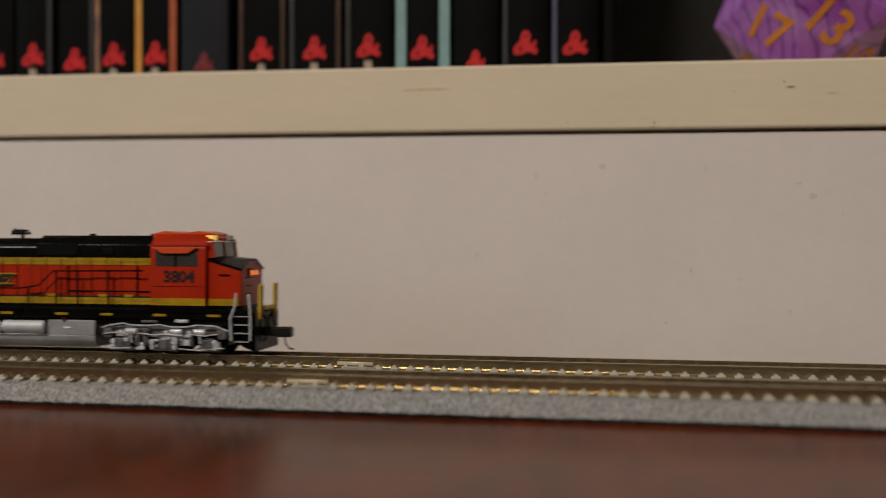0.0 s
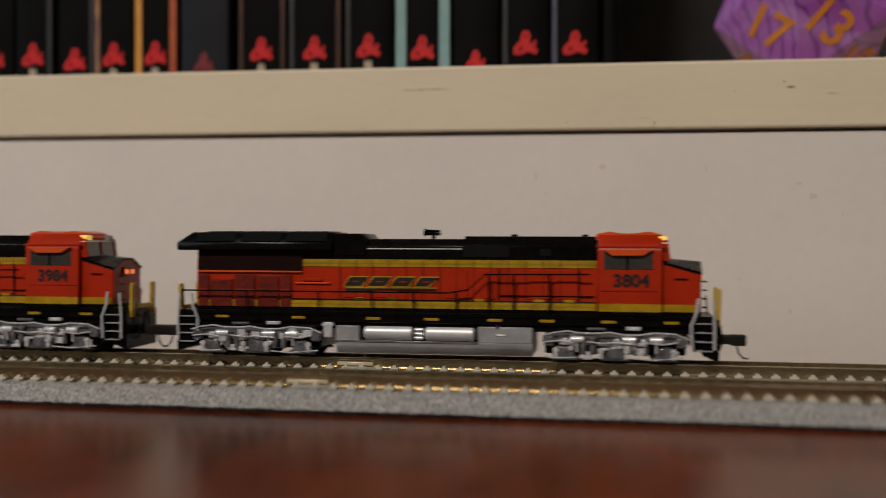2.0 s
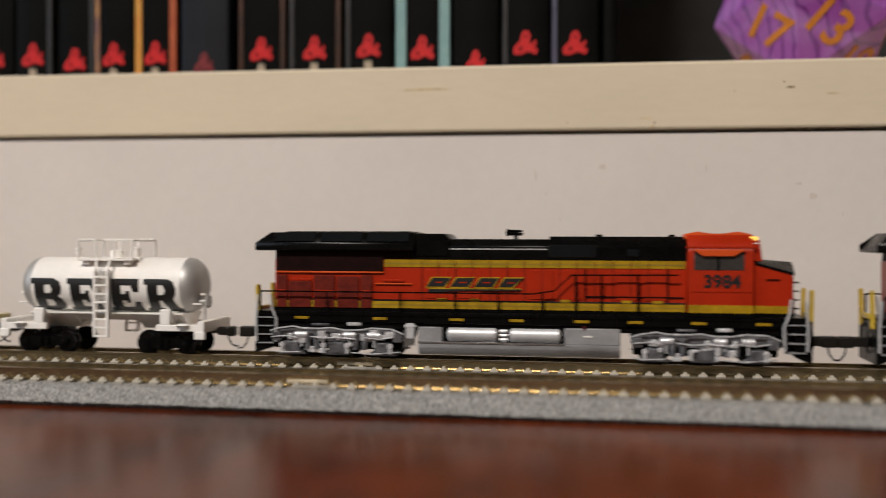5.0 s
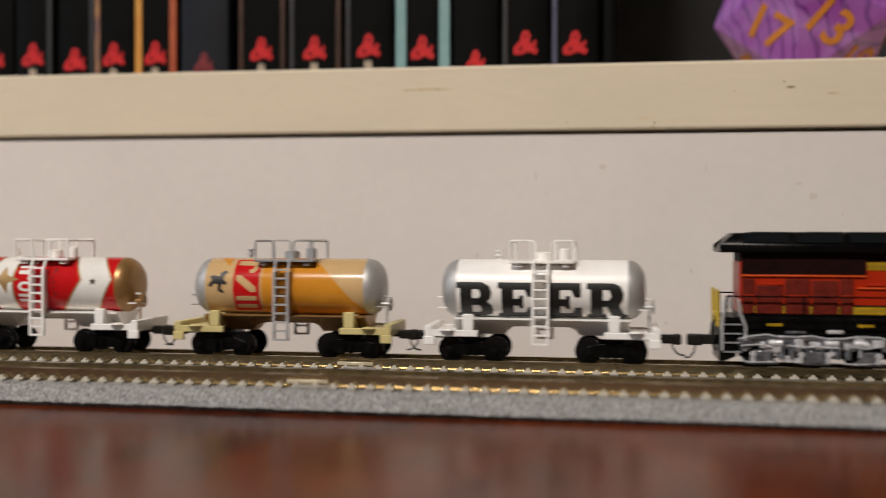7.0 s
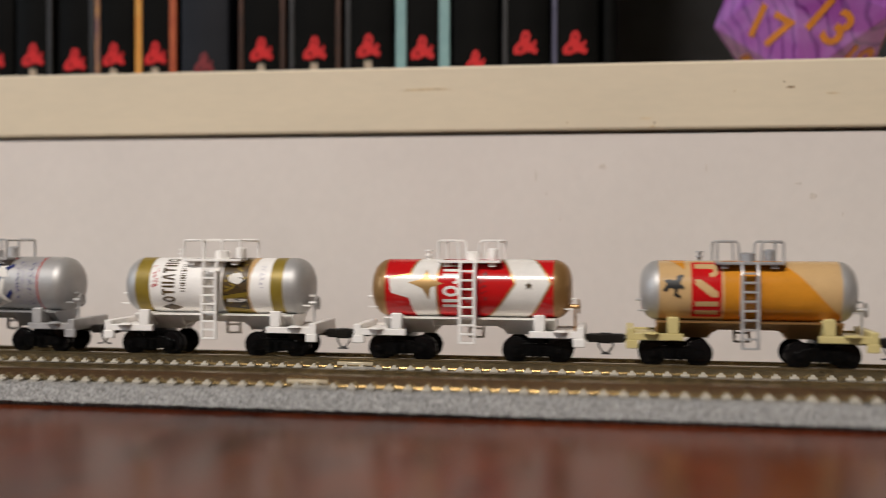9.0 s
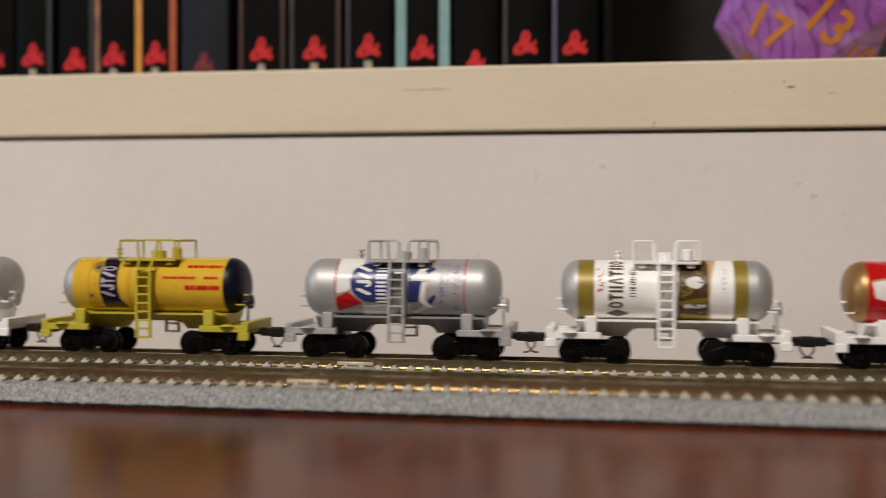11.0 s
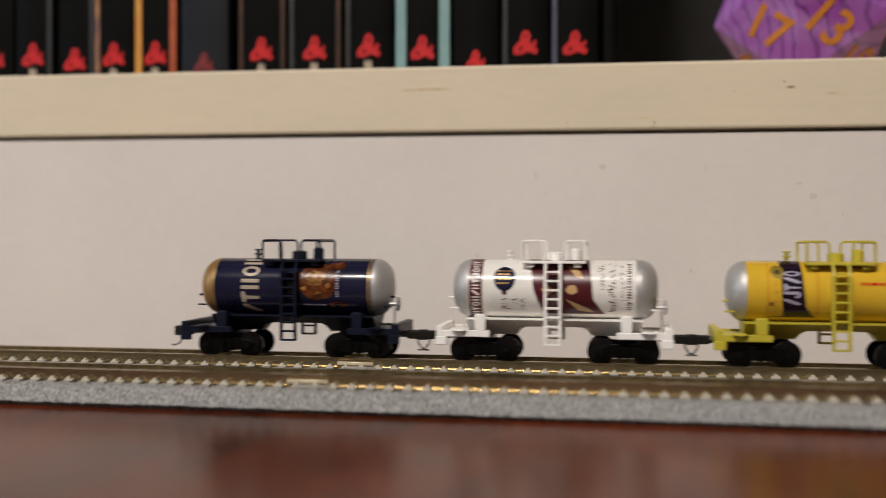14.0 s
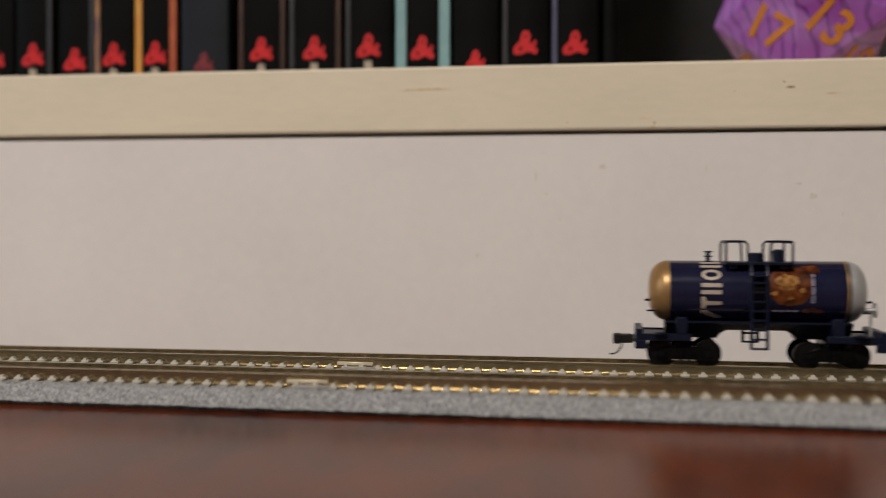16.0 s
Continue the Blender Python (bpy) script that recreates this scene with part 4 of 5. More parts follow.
    print_on(t, [[(-6.2, HALF), (8.0, HALF), (9.4, -2.0), (12.2, -6.4), (-2.2, -6.4), (-4.6, 0)]], M["maroon"], "maroon sash")
    print_on(t, [[(3.2, 6.6), (5.8, 5.8), (7.2, 2.8), (5.2, 3.4)], disc(4.4, 0.2, 1.5, 1.2, 14, 0.2), [(3.0, -2.0), (8.2, -4.4), (9.8, -5.8), (6.0, -5.2)],
                 [(-2.8, 0.2), (-1.4, 1.4), (0.2, -0.2), (-1.2, -1.2)]], M["tan"], "cream brush strokes", 0.09)
    print_on(t, scribble(10.6, 12.0, 0.0, 7.4, 12) + scribble(12.8, 14.6, -5.8, 7.6, 24) + scribble(15.2, 16.4, -2.0, 7.0, 12) + letters_up(17.4, 0.9, -5.0, 7.8, 10), M["maroon"], "maroon bars of writing")
    print_on(t, [band(19.4, 20.6)], M["tank_silver"], "silver band")

    # navy
    t = add(-415.5, "navy_print", "bronze", "tank_silver", "navy", "navy", "dark navy model tank car with gold and silver ends", "navy")
    painted(t, shapes_up(-12.8, 4.6, -7.4, 9.6, ("slash", "post", "bars", "ring", "bars")), M["pale"], "pale painted shapes", 0.06)
    print_on(t, [disc(7.0, 1.8, 5.0, 5.2, 30, 0.08)], M["rust"], "rust coloured crest")
    print_on(t, [disc(6.3, 2.6, 3.3, 2.5, 22, 0.45), disc(9.6, 0.6, 0.9, 0.7, 9, 0.5), disc(3.4, -0.2, 1.0, 0.7, 9, 0.5), disc(6.8, -1.2, 1.2, 0.6, 9, 0.5)], M["crest"], "dull gold crest", 0.09)
    print_on(t, [disc(11.6, 6.0, 2.6, 2.0, 16, 0.4), disc(12.0, -4.4, 2.6, 1.2, 16, 0.4)], M["rust"], "rust marks", 0.07)
    print_on(t, letters_up(11.6, 0.7, -2.4, 4.6, 7) + text_lines(3.2, 9.4, (-4.4,), 0.5), M["lavender"], "fine pale lettering", 0.10)
    print_on(t, [band(19.5, 19.9), band(-20.3, -19.9)], M["gold"], "thin gold line")
    return made


CARS = cars()


def loco_truck(loco, cx):
    """A three-axle truck with cast side frames, springs and pipes."""
    bm = B()
    for s in (-1, 1):
        y0, y1 = sorted((s * 7.6, s * 8.6))
        prism(bm, [(cx - 17, 6.6), (cx - 17, 5.0), (cx - 8, 4.9), (cx - 5, 4.4), (cx + 5, 4.4), (cx + 8, 4.9), (cx + 17, 5.0), (cx + 17, 6.6),
                   (cx + 12, 7.3), (cx - 12, 7.3)], y0, y1, 0.25)
        for x in (-11.6, 0.0, 11.6):
            a, b = sorted((s * 8.2, s * 9.3))
            box(bm, cx + x - 2.2, cx + x + 2.2, a, b, 1.2, 4.4, 0.45)
            prism(bm, [(cx + x - 3.6, 1.0), (cx + x + 3.6, 1.0), (cx + x + 2.8, 2.0), (cx + x - 2.8, 2.0)], *sorted((s * 7.8, s * 9.0)), 0.2)
            tube(bm, [(cx + x, s * 9.2, 2.7), (cx + x, s * 9.75, 2.7)], 1.1, 12)
            for q in (-1.7, 1.7):
                tube(bm, [(cx + x + q, s * 9.2, 3.9), (cx + x + q, s * 9.6, 3.9)], 0.35, 6)
        for x in (-6.2, 6.0):
            for q in (-1.1, 1.1):
                tube(bm, [(cx + x + q, s * 9.0, 2.4), (cx + x + q, s * 9.0, 6.4)], 0.75, 10)
            a, b = sorted((s * 8.4, s * 9.5))
            box(bm, cx + x - 2.3, cx + x + 2.3, a, b, 6.0, 6.9, 0.2)
        for x in (-15.4, 15.4):
            a, b = sorted((s * 8.2, s * 9.6))
            box(bm, cx + x - 1.2, cx + x + 1.2, a, b, 4.2, 6.6, 0.3)
    t = part("truck", bm, M["casting"], loco, "silver six-wheel truck with cast side frames")
    # Black box added behind the frames so that their openings look shaded.
    part("dark_core", box(B(), cx - 16.5, cx + 16.5, -7.6, 7.6, 2.4, 7.4, 0.3), M["black"], t, "black core darkening the gaps of the truck")
    bm = B()
    for s in (-1, 1):
        tube(bm, [(cx - 17, s * 9.4, 6.7), (cx - 14.5, s * 9.6, 7.4), (cx - 11, s * 9.8, 7.9), (cx - 8.6, s * 9.9, 7.5), (cx - 4, s * 9.9, 7.45), (cx - 1, s * 9.9, 7.7),
                  (cx + 2.5, s * 9.9, 7.1), (cx + 6, s * 9.9, 7.2), (cx + 9, s * 9.8, 7.7), (cx + 14, s * 9.7, 7.5), (cx + 17, s * 9.5, 6.3)], 0.2, 6)
        tube(bm, [(cx - 6.5, s * 10.0, 5.5), (cx - 3, s * 10.0, 5.1), (cx, s * 10.0, 5.3), (cx + 5, s * 10.0, 5.0)], 0.19, 6)
        tube(bm, [(cx + 7.5, s * 9.9, 5.4), (cx + 11, s * 9.9, 5.0), (cx + 14.5, s * 9.9, 5.6)], 0.17, 6)
        tube(bm, [(cx - 16.5, s * 9.8, 5.2), (cx - 13, s * 9.9, 5.6), (cx - 9.5, s * 9.9, 5.1)], 0.17, 6)
        tube(bm, [(cx - 17, s * 9.2, 2.0), (cx - 14.5, s * 9.6, 1.5), (cx - 9, s * 9.7, 1.7)], 0.18, 6)
        tube(bm, [(cx + 4, s * 9.6, 1.7), (cx + 9, s * 9.7, 1.4), (cx + 16, s * 9.4, 2.0)], 0.18, 6)
        rng = random.Random(11 + int(cx))
        for k in range(16):
            x, z = cx + rng.uniform(-16, 16), rng.uniform(1.6, 6.8)
            w, h = rng.uniform(0.35, 1.2), rng.uniform(0.25, 0.9)
            box(bm, x - w, x + w, *sorted((s * 8.5, s * rng.uniform(9.2, 9.9))), z - h, z + h, 0.15)
        for x in (-8.8, 3.4, 9.6):
            tube(bm, [(cx + x - 1.5, s * 9.4, 5.9), (cx + x + 1.5, s * 9.4, 5.9)], 0.85, 10)
            tube(bm, [(cx + x, s * 9.4, 3.0), (cx + x, s * 9.6, 5.6)], 0.3, 6)
            a, b = sorted((s * 8.8, s * 9.9))
            box(bm, cx + x - 3.4, cx + x - 2.2, a, b, 4.6, 6.2, 0.2)
        for x in (-13.8, -3.2, 2.8, 13.6):
            tube(bm, [(cx + x, s * 9.3, 3.4), (cx + x, s * 9.9, 3.4)], 0.7, 10)
            a, b = sorted((s * 8.6, s * 9.8))
            box(bm, cx + x - 0.5, cx + x + 0.5, a, b, 1.4, 3.0, 0.15)
    part("brake_pipe", bm, M["chrome"], t, "silver brake pipes and cylinders")
    for s in (-1, 1):
        a, b = sorted((s * 7.8, s * 9.1))
        part("brake_valve", box(B(), cx + 2.6, cx + 6.2, a, b, 8.1, 9.0, 0.2), M["chrome"], t, "small silver valve box")
        part("brake_valve", box(B(), cx - 6.4, cx - 2.0, a, b, 8.0, 8.7, 0.2), M["casting"], t)
    for x in (-11.6, 0.0, 11.6):
        wheelset(t, cx + x, 3.1, M["steel"])
    return t


def loco_steps(loco, x, s):
    for y in (-1, 1):
        bm = B()
        a, b = sorted((y * 6.0, y * 9.2))
        x0, x1 = sorted((x, x + s * 4.6))
        box(bm, x0, x0 + 0.35, a, b, 3.4, 11.4)
        box(bm, x1 - 0.35, x1, a, b, 3.4, 11.4)
        box(bm, x0, x1, *sorted((y * 5.6, y * 6.0)), 3.4, 11.4)
        st = part("step_well", bm, M["black"], loco, "black step well")
        for k in range(4):
            a, b = sorted((y * 6.0, y * 9.25))
            x0, x1 = sorted((x + s * 0.3, x + s * 4.3))
            part("step", box(B(), x0, x1, a, b, 3.5 + k * 2.1, 3.8 + k * 2.1, 0.05), M["grey"], st, "pale edged step")
    for y in (-1, 1):
        part("grab_rail", tube(B(), [(x - s * 0.4, y * 9.2, 4.0), (x - s * 0.6, y * 9.25, 9.5), (x + s * 0.6, y * 9.3, 12.5), (x + s * 1.0, y * 9.3, 15.8)], 0.32, 6), M["satin"], loco, "pale grab rail beside the steps")
        part("grab_rail", tube(B(), [(x + s * 4.6, y * 9.2, 4.0), (x + s * 4.7, y * 9.25, 9.5), (x + s * 4.2, y * 9.3, 15.6)], 0.32, 6), M["satin"], loco, "pale grab rail beside the steps")


def locomotive(front, number, label):
    """A six-axle diesel; x runs back from the front coupler's face."""
    lo = thing("locomotive", label, "locomotive", "locomotives of the train", m=pose(front * 0.001, 0, RAIL * 0.001))
    # frame and walkway
    bm = B()
    box(bm, -138.6, -6.6, -8.9, 8.9, 9.0, 11.6, 0.15)
    box(bm, -136, -10, -8.2, 8.2, 7.4, 9.1, 0.2)
    for s in (-1, 1):
        box(bm, -136, -12, *sorted((s * 8.8, s * 9.15)), 10.7, 11.3)
    frame_ob = part("underframe", bm, M["black"], lo, "black underframe with walkway")
    part("kick_plate", box(B(), -134.8, -33.4, -7.2, 7.2, 11.4, 12.5, 0.1), M["black"], lo, "black kick plate along the hood")
    for x in (-127, -107, -88, -73.5, -58, -45.5, -31, -16.5):
        for s in (-1, 1):
            part("yellow_mark", box(B(), x - 1.7, x + 1.7, *sorted((s * 8.6, s * 9.2)), 9.7, 10.35, 0.05), M["yellow"], frame_ob, "yellow sill stripe")
    # long hood
    hood = part("hood", box(B(), -134.6, -33.6, -6.9, 6.9, 11.4, 24.4, 0.25), M["orange"], lo, "orange hood side")
    part("radiator_body", box(B(), -134.4, -99.0, -6.8, 6.8, 24.3, 26.6), M["grille"], lo, "dark body under the radiator roof")
    part("hood_top", prism(B(), [(-6.9, 24.3), (-6.9, 27.6), (-5.2, 29.3), (5.2, 29.3), (6.9, 27.6), (6.9, 24.3)], -99.2, -33.8, 0.15, "x"),
         M["black"], lo, "black hood roof")
    part("hood_top_step", prism(B(), [(-6.3, 28.2), (-4.4, 30.0), (4.4, 30.0), (6.3, 28.2)], -66.0, -34.2, 0.15, "x"), M["black"], lo, "raised black roof")
    for s in (-1, 1):
        bm = box(B(), -106.4, -34.0, *sorted((s * 6.8, s * 7.05)), 22.5, 24.3)
        up = part("stripe", bm, M["yellow"], hood, "upper yellow stripe")
        part("stripe_line", box(B(), -106.4, -34.0, *sorted((s * 6.9, s * 7.10)), 23.2, 23.5), M["olive"], hood, "thin dark line in the stripe")
        bm = box(B(), -134.4, -34.0, *sorted((s * 6.8, s * 7.25)), 12.5, 14.2)
        part("stripe", bm, M["yellow"], hood, "lower yellow stripe")
        part("stripe_line", box(B(), -134.4, -34.0, *sorted((s * 6.9, s * 7.28)), 14.2, 14.6), M["ink"], hood, "thin black line over the stripe")
        part("stripe_line", box(B(), -134.4, -34.0, *sorted((s * 6.9, s * 7.29)), 13.2, 13.45), M["olive"], hood, "thin dark line in the stripe")
        # hood doors
        for x in (-96, -88, -70.5, -63.5, -50.0, -43.5):
            bm = B()
            box(bm, x - 0.0, x + 5.6, *sorted((s * 6.8, s * 7.12)), 15.0, 21.9, 0.08)
            part("hood_door", bm, M["orange"], hood)
        for x in (-57.2, -38.0):
            part("door_seam", box(B(), x - 0.18, x + 0.18, *sorted((s * 6.8, s * 7.18)), 14.6, 22.2), M["black"], hood, "dark seam")
        for k in range(15):
            x = -97.0 + k * 4.2
            part("panel_seam", box(B(), x - 0.1, x + 0.1, *sorted((s * 6.8, s * 7.14)), 12.2, 24.0), M["screen"], hood)
        for x in (-92, -84, -62, -47.6, -40.4):
            part("hinge", box(B(), x - 1.2, x + 1.2, *sorted((s * 6.8, s * 7.3)), 14.3, 15.0, 0.08), M["yellow"], hood, "small yellow hinge")
        part("door_latch", box(B(), -57, -34.4, *sorted((s * 6.8, s * 7.2)), 15.6, 15.95, 0.05), M["grille"], hood, "long latch bar")
        # radiator compartment side: dark screens and raised doors
        part("intake_screen", box(B(), -134.2, -106.6, *sorted((s * 6.8, s * 7.2)), 21.4, 26.4), M["grille"], hood, "dark intake screen")
        for xa, xb, top in ((-134.0, -131.2, 20.4), (-130.9, -124.9, 18.9), (-124.4, -118.9, 20.4), (-118.4, -112.7, 20.1), (-112.3, -109.4, 20.4)):
            fp = part("filter_panel", box(B(), xa, xb, *sorted((s * 6.8, s * 7.5)), 12.3, top, 0.2), M["screen"], hood, "dull rust-red filter panel")
            if top > 20.3:
                part("panel_ridge", box(B(), xa + 0.3, xb - 0.3, *sorted((s * 7.4, s * 7.68)), 16.4, 16.75, 0.08), M["orange"], fp)
        # Two ridges carry the hood's highlight lines in their lighter orange.
        part("panel_ridge", box(B(), -108.6, -99.4, *sorted((s * 6.9, s * 7.4)), 18.2, 18.6, 0.1), M["orange_lit"], hood, "orange ridge with a highlight in its colour")
        part("panel_ridge", box(B(), -134.2, -106.6, *sorted((s * 6.9, s * 7.45)), 20.9, 21.35, 0.1), M["orange_lit"], hood, "orange ridge under the screen, highlight in its colour")
        for x in (-127.5, -115.5, -104):
            part("panel_rib", box(B(), x - 2.6, x + 2.6, *sorted((s * 6.9, s * 7.35)), 18.9, 19.5, 0.1), M["orange"], hood)
        # plain slanted shapes of the painted name and the stroke beneath
        for k in range(4):
            x = -92.8 + k * 5.9
            for grow, mt, out in ((0.28, "yellow", 7.24), (0.0, "ink", 7.30)):
                h, w = 1.05 + grow, 2.3 + grow
                pts = [(x - w - 0.7, 18.9 - h), (x + w - 0.9 - 1.1 * (k == 3), 18.9 - h), (x + w + 0.7, 18.9 + h), (x - w + 0.9, 18.9 + h)]
                part("name_shape", prism(B(), pts, *sorted((s * 7.0, s * out))), M[mt], hood, "slanted painted shape")
            part("name_notch", prism(B(), [(x - 0.9, 18.75), (x + 0.8, 18.75), (x + 1.0, 19.05), (x - 0.7, 19.05)],
                                     *sorted((s * 7.0, s * 7.34))), M["orange"], hood)
        part("name_stroke", prism(B(), [(-95.4, 17.2), (-72.6, 17.35), (-72.6, 17.0), (-88, 16.8), (-95.4, 16.4)], *sorted((s * 7.0, s * 7.3))), M["ink"], hood, "thin dark stroke")
        part("name_stroke", prism(B(), [(-95.4, 17.5), (-72.6, 17.55), (-72.6, 17.36), (-95.4, 17.22)], *sorted((s * 7.0, s * 7.28))), M["yellow"], hood, "thin yellow stroke")
    # flared radiator roof
    bm = B()
    prism(bm, [(-8.9, 26.4), (-8.9, 28.2), (-6.6, 30.9), (6.6, 30.9), (8.9, 28.2), (8.9, 26.4)], -139.2, -98.6, 0.3, "x")
    for v in bm.verts:
        if v.co.x < -138.5 and v.co.z > 29:
            v.co.x += 3.0
    prism(bm, [(-98.7, 25.0), (-98.7, 30.6), (-91.6, 30.6), (-90.2, 29.2), (-90.2, 25.0)], -7.2, 7.2, 0.3)
    roof = part("radiator_roof", bm, M["black"], lo, "flared black radiator roof")
    for x in (-132, -121.0, -110):
        part("roof_screen", box(B(), x, x + 9.8, -6.0, 6.0, 30.8, 31.15, 0.1), M["black"], roof)
    for s in (-1, 1):
        for k in range(3):
            x0 = -134 + k * 11.8
            bm = prism(B(), [(s * 8.75, 28.55), (s * 6.9, 30.7), (s * 7.1, 30.85), (s * 8.95, 28.7)], x0, x0 + 10.4, 0, "x")
            part("radiator_shutter", bm, M["glass"], roof, "glossy black shutter")
    # cab
    cab = part("cab", prism(B(), [(-9.0, 11.4), (-9.0, 26.6), (-8.6, 27.6), (-6.2, 30.5), (6.2, 30.5), (8.6, 27.6), (9.0, 26.6), (9.0, 11.4)],
                            -33.6, -18.6, 0.25, "x"), M["orange"], lo, "orange cab")
    bm = B()
    prism(bm, [(-34.2, 29.4), (-34.0, 30.6), (-31, 31.2), (-28.6, 30.8), (-26.5, 30.5), (-24.5, 30.8), (-21.8, 31.2), (-19, 30.6), (-18.2, 29.4)], -6.2, 6.2, 0.2)
    # Lighter orange paints in the light on the cab's sloped top.
    part("cab_roof", bm, M["orange_lit"], cab)
    for s in (-1, 1):
        part("window", box(B(), -32.2, -20.8, *sorted((s * 8.8, s * 9.12)), 22.3, 26.5, 0.1), M["cab_glass"], cab, "dark cab side window, grey reflection in its colour")
        part("window_post", box(B(), -27.0, -26.4, *sorted((s * 8.9, s * 9.2)), 22.3, 26.0), M["black"], cab)
        # The visor's lighter orange stands for light on its upper side.
        part("visor", prism(B(), [(-32.4, 27.0), (-30.2, 25.5), (-23.2, 25.5), (-20.6, 27.0)], *sorted((s * 9.0, s * 9.9)), 0.1), M["orange_lit"], cab, "orange window visor, lightened where it catches light")
        part("stripe", box(B(), -33.4, -18.8, *sorted((s * 8.9, s * 9.12)), 12.5, 14.3), M["yellow"], cab, "lower yellow stripe")
        part("rain_strip", box(B(), -33.0, -19.2, *sorted((s * 8.9, s * 9.15)), 17.3, 17.6), M["orange"], cab)
        part("roof_lip", box(B(), -34.0, -18.0, *sorted((s * 8.4, s * 8.9)), 27.4, 27.8), M["orange"], cab)
        bm = face_out(writing(number, 4.0, 1.05, 0.14), 0.12)
        if s > 0:
            bmesh.ops.rotate(bm, verts=bm.verts, matrix=Matrix.Rotation(math.pi, 3, "Y"))
        stand(bm, -25.8, s * 9.0, 19.6)
        part("road_number", bm, M["ink"], cab, "black painted number")
    part("cab_sill", box(B(), -33.7, -18.5, -9.1, 9.1, 11.4, 12.5, 0.1), M["black"], cab, "black sill")
    # Not clear glass: the light coming through is put into its colour.
    part("windscreen", prism(B(), [(-18.8, 24.6), (-17.0, 24.6), (-17.6, 28.8), (-18.8, 28.8)], -7.4, 7.4, 0.1), M["windscreen"], cab, "windscreen coloured pale for the bright view through it")
    bm = B()
    for y in (-7.9, -0.4, 7.1):
        prism(bm, [(-18.8, 24.4), (-16.7, 24.4), (-17.3, 29.2), (-18.8, 29.2)], y, y + 0.8, 0.05)
    part("windscreen_post", bm, M["orange"], cab)
    part("number_board", box(B(), -19.4, -17.5, -6.9, -4.2, 28.8, 30.1, 0.1), M["board_lit"], cab, "lit number board")
    part("number_board", box(B(), -19.4, -17.5, 4.2, 6.9, 28.8, 30.1, 0.1), M["windscreen"], cab, "unlit number board")
    # short nose
    # the nose drops from a raised middle to its lower side corners
    bm = B()
    edge = [(-18.7, 24.0), (-9.7, 21.3)]
    rows = []
    for x, ze in edge:
        zc = 24.7 if x < -15 else 23.9
        rows.append([bm.verts.new((x, y, z)) for y, z in ((-7.6, 11.4), (-7.6, ze), (-2.6, zc), (2.6, zc), (7.6, ze), (7.6, 11.4))])
    for k in range(6):
        bm.faces.new((rows[0][k], rows[0][(k + 1) % 6], rows[1][(k + 1) % 6], rows[1][k]))
    bm.faces.new(rows[0][::-1])
    bm.faces.new(rows[1])
    bmesh.ops.bevel(bm, geom=[e for e in bm.edges if e.calc_length() > 8], offset=0.35, segments=1, affect="EDGES", profile=0.5)
    nose = part("nose", bm, M["orange"], lo, "orange short nose", flat=True)
    bm = B()
    caps = []
    for lift in (-0.3, 0.25):
        for x, ze in ((-18.6, 24.0), (-9.45, 21.5)):
            zc = 24.7 if x < -15 else 23.9
            caps.append([bm.verts.new((x, y, z + lift)) for y, z in ((-7.75, ze), (-2.6, zc), (2.6, zc), (7.75, ze))])
    for k in range(3):
        bm.faces.new((caps[0][k], caps[1][k], caps[1][k + 1], caps[0][k + 1]))
        bm.faces.new((caps[2][k], caps[2][k + 1], caps[3][k + 1], caps[3][k]))
        bm.faces.new((caps[0][k], caps[0][k + 1], caps[2][k + 1], caps[2][k]))
        bm.faces.new((caps[1][k], caps[3][k], caps[3][k + 1], caps[1][k + 1]))
    for k in (0, 3):
        bm.faces.new((caps[0][k], caps[2][k], caps[3][k], caps[1][k]))
    part("antiglare_panel", bm, M["black"], nose, "black anti-glare panel")
    for s in (-1, 1):
        part("stripe", box(B(), -18.4, -9.9, *sorted((s * 7.4, s * 7.72)), 12.5, 14.2), M["yellow"], nose, "lower yellow stripe")
        part("nose_grab", tube(B(), [(-15.8, s * 7.8, 20.2), (-12.7, s * 7.8, 20.2)], 0.15, 6), M["black"], nose)
    part("nose_sill", box(B(), -18.6, -9.6, -7.75, 7.75, 11.4, 12.5, 0.1), M["black"], nose, "black sill")
    hl = part("headlight_housing", box(B(), -9.75, -9.2, -3.0, 3.4, 19.2, 21.9, 0.3), M["orange"], nose)
    for y in (-1.5, 1.7):
        part("headlight", box(B(), -9.3, -8.9, y - 0.6, y + 0.6, 20.0, 21.2, 0.2), M["lit"], hl, "glowing headlight")
    part("windscreen_bar", box(B(), -18.7, -17.0, -8.0, 8.0, 28.35, 28.6, 0.08), M["white_print"], cab, "white bar over the windscreen")
    bm = B()
    for z in (13.5, 15.5, 17.5, 19.5):
        tube(bm, [(-9.2, -5.6, z), (-8.3, -5.6, z), (-8.3, -3.9, z), (-9.2, -3.9, z)], 0.18, 6)
    part("nose_ladder", bm, M["black"], nose)
    # front platform, pilot and rails
    for x, s in ((-6.4, 1), (-138.4, -1)):
        bm = B()
        prism(bm, [(x - s * 3, 10.8), (x - s * 3, 2.6), (x + s * 0.2, 1.2), (x + s * 0.8, 1.2), (x + s * 0.8, 10.8)], -8.6, 8.6, 0.2)
        p = part("pilot", bm, M["black"], lo, "black pilot plate")
        bm = B()
        tube(bm, [(x, -2.4, 11), (x + s * 1.4, -3.0, 9.2), (x + s * 1.8, -3.2, 5.0), (x + s * 1.2, -3.3, 3.4)], 0.35, 6)
        tube(bm, [(x, 2.4, 11), (x + s * 1.4, 3.0, 9.2), (x + s * 1.8, 3.2, 5.0)], 0.35, 6)
        part("air_hose", bm, M["steel"], p)
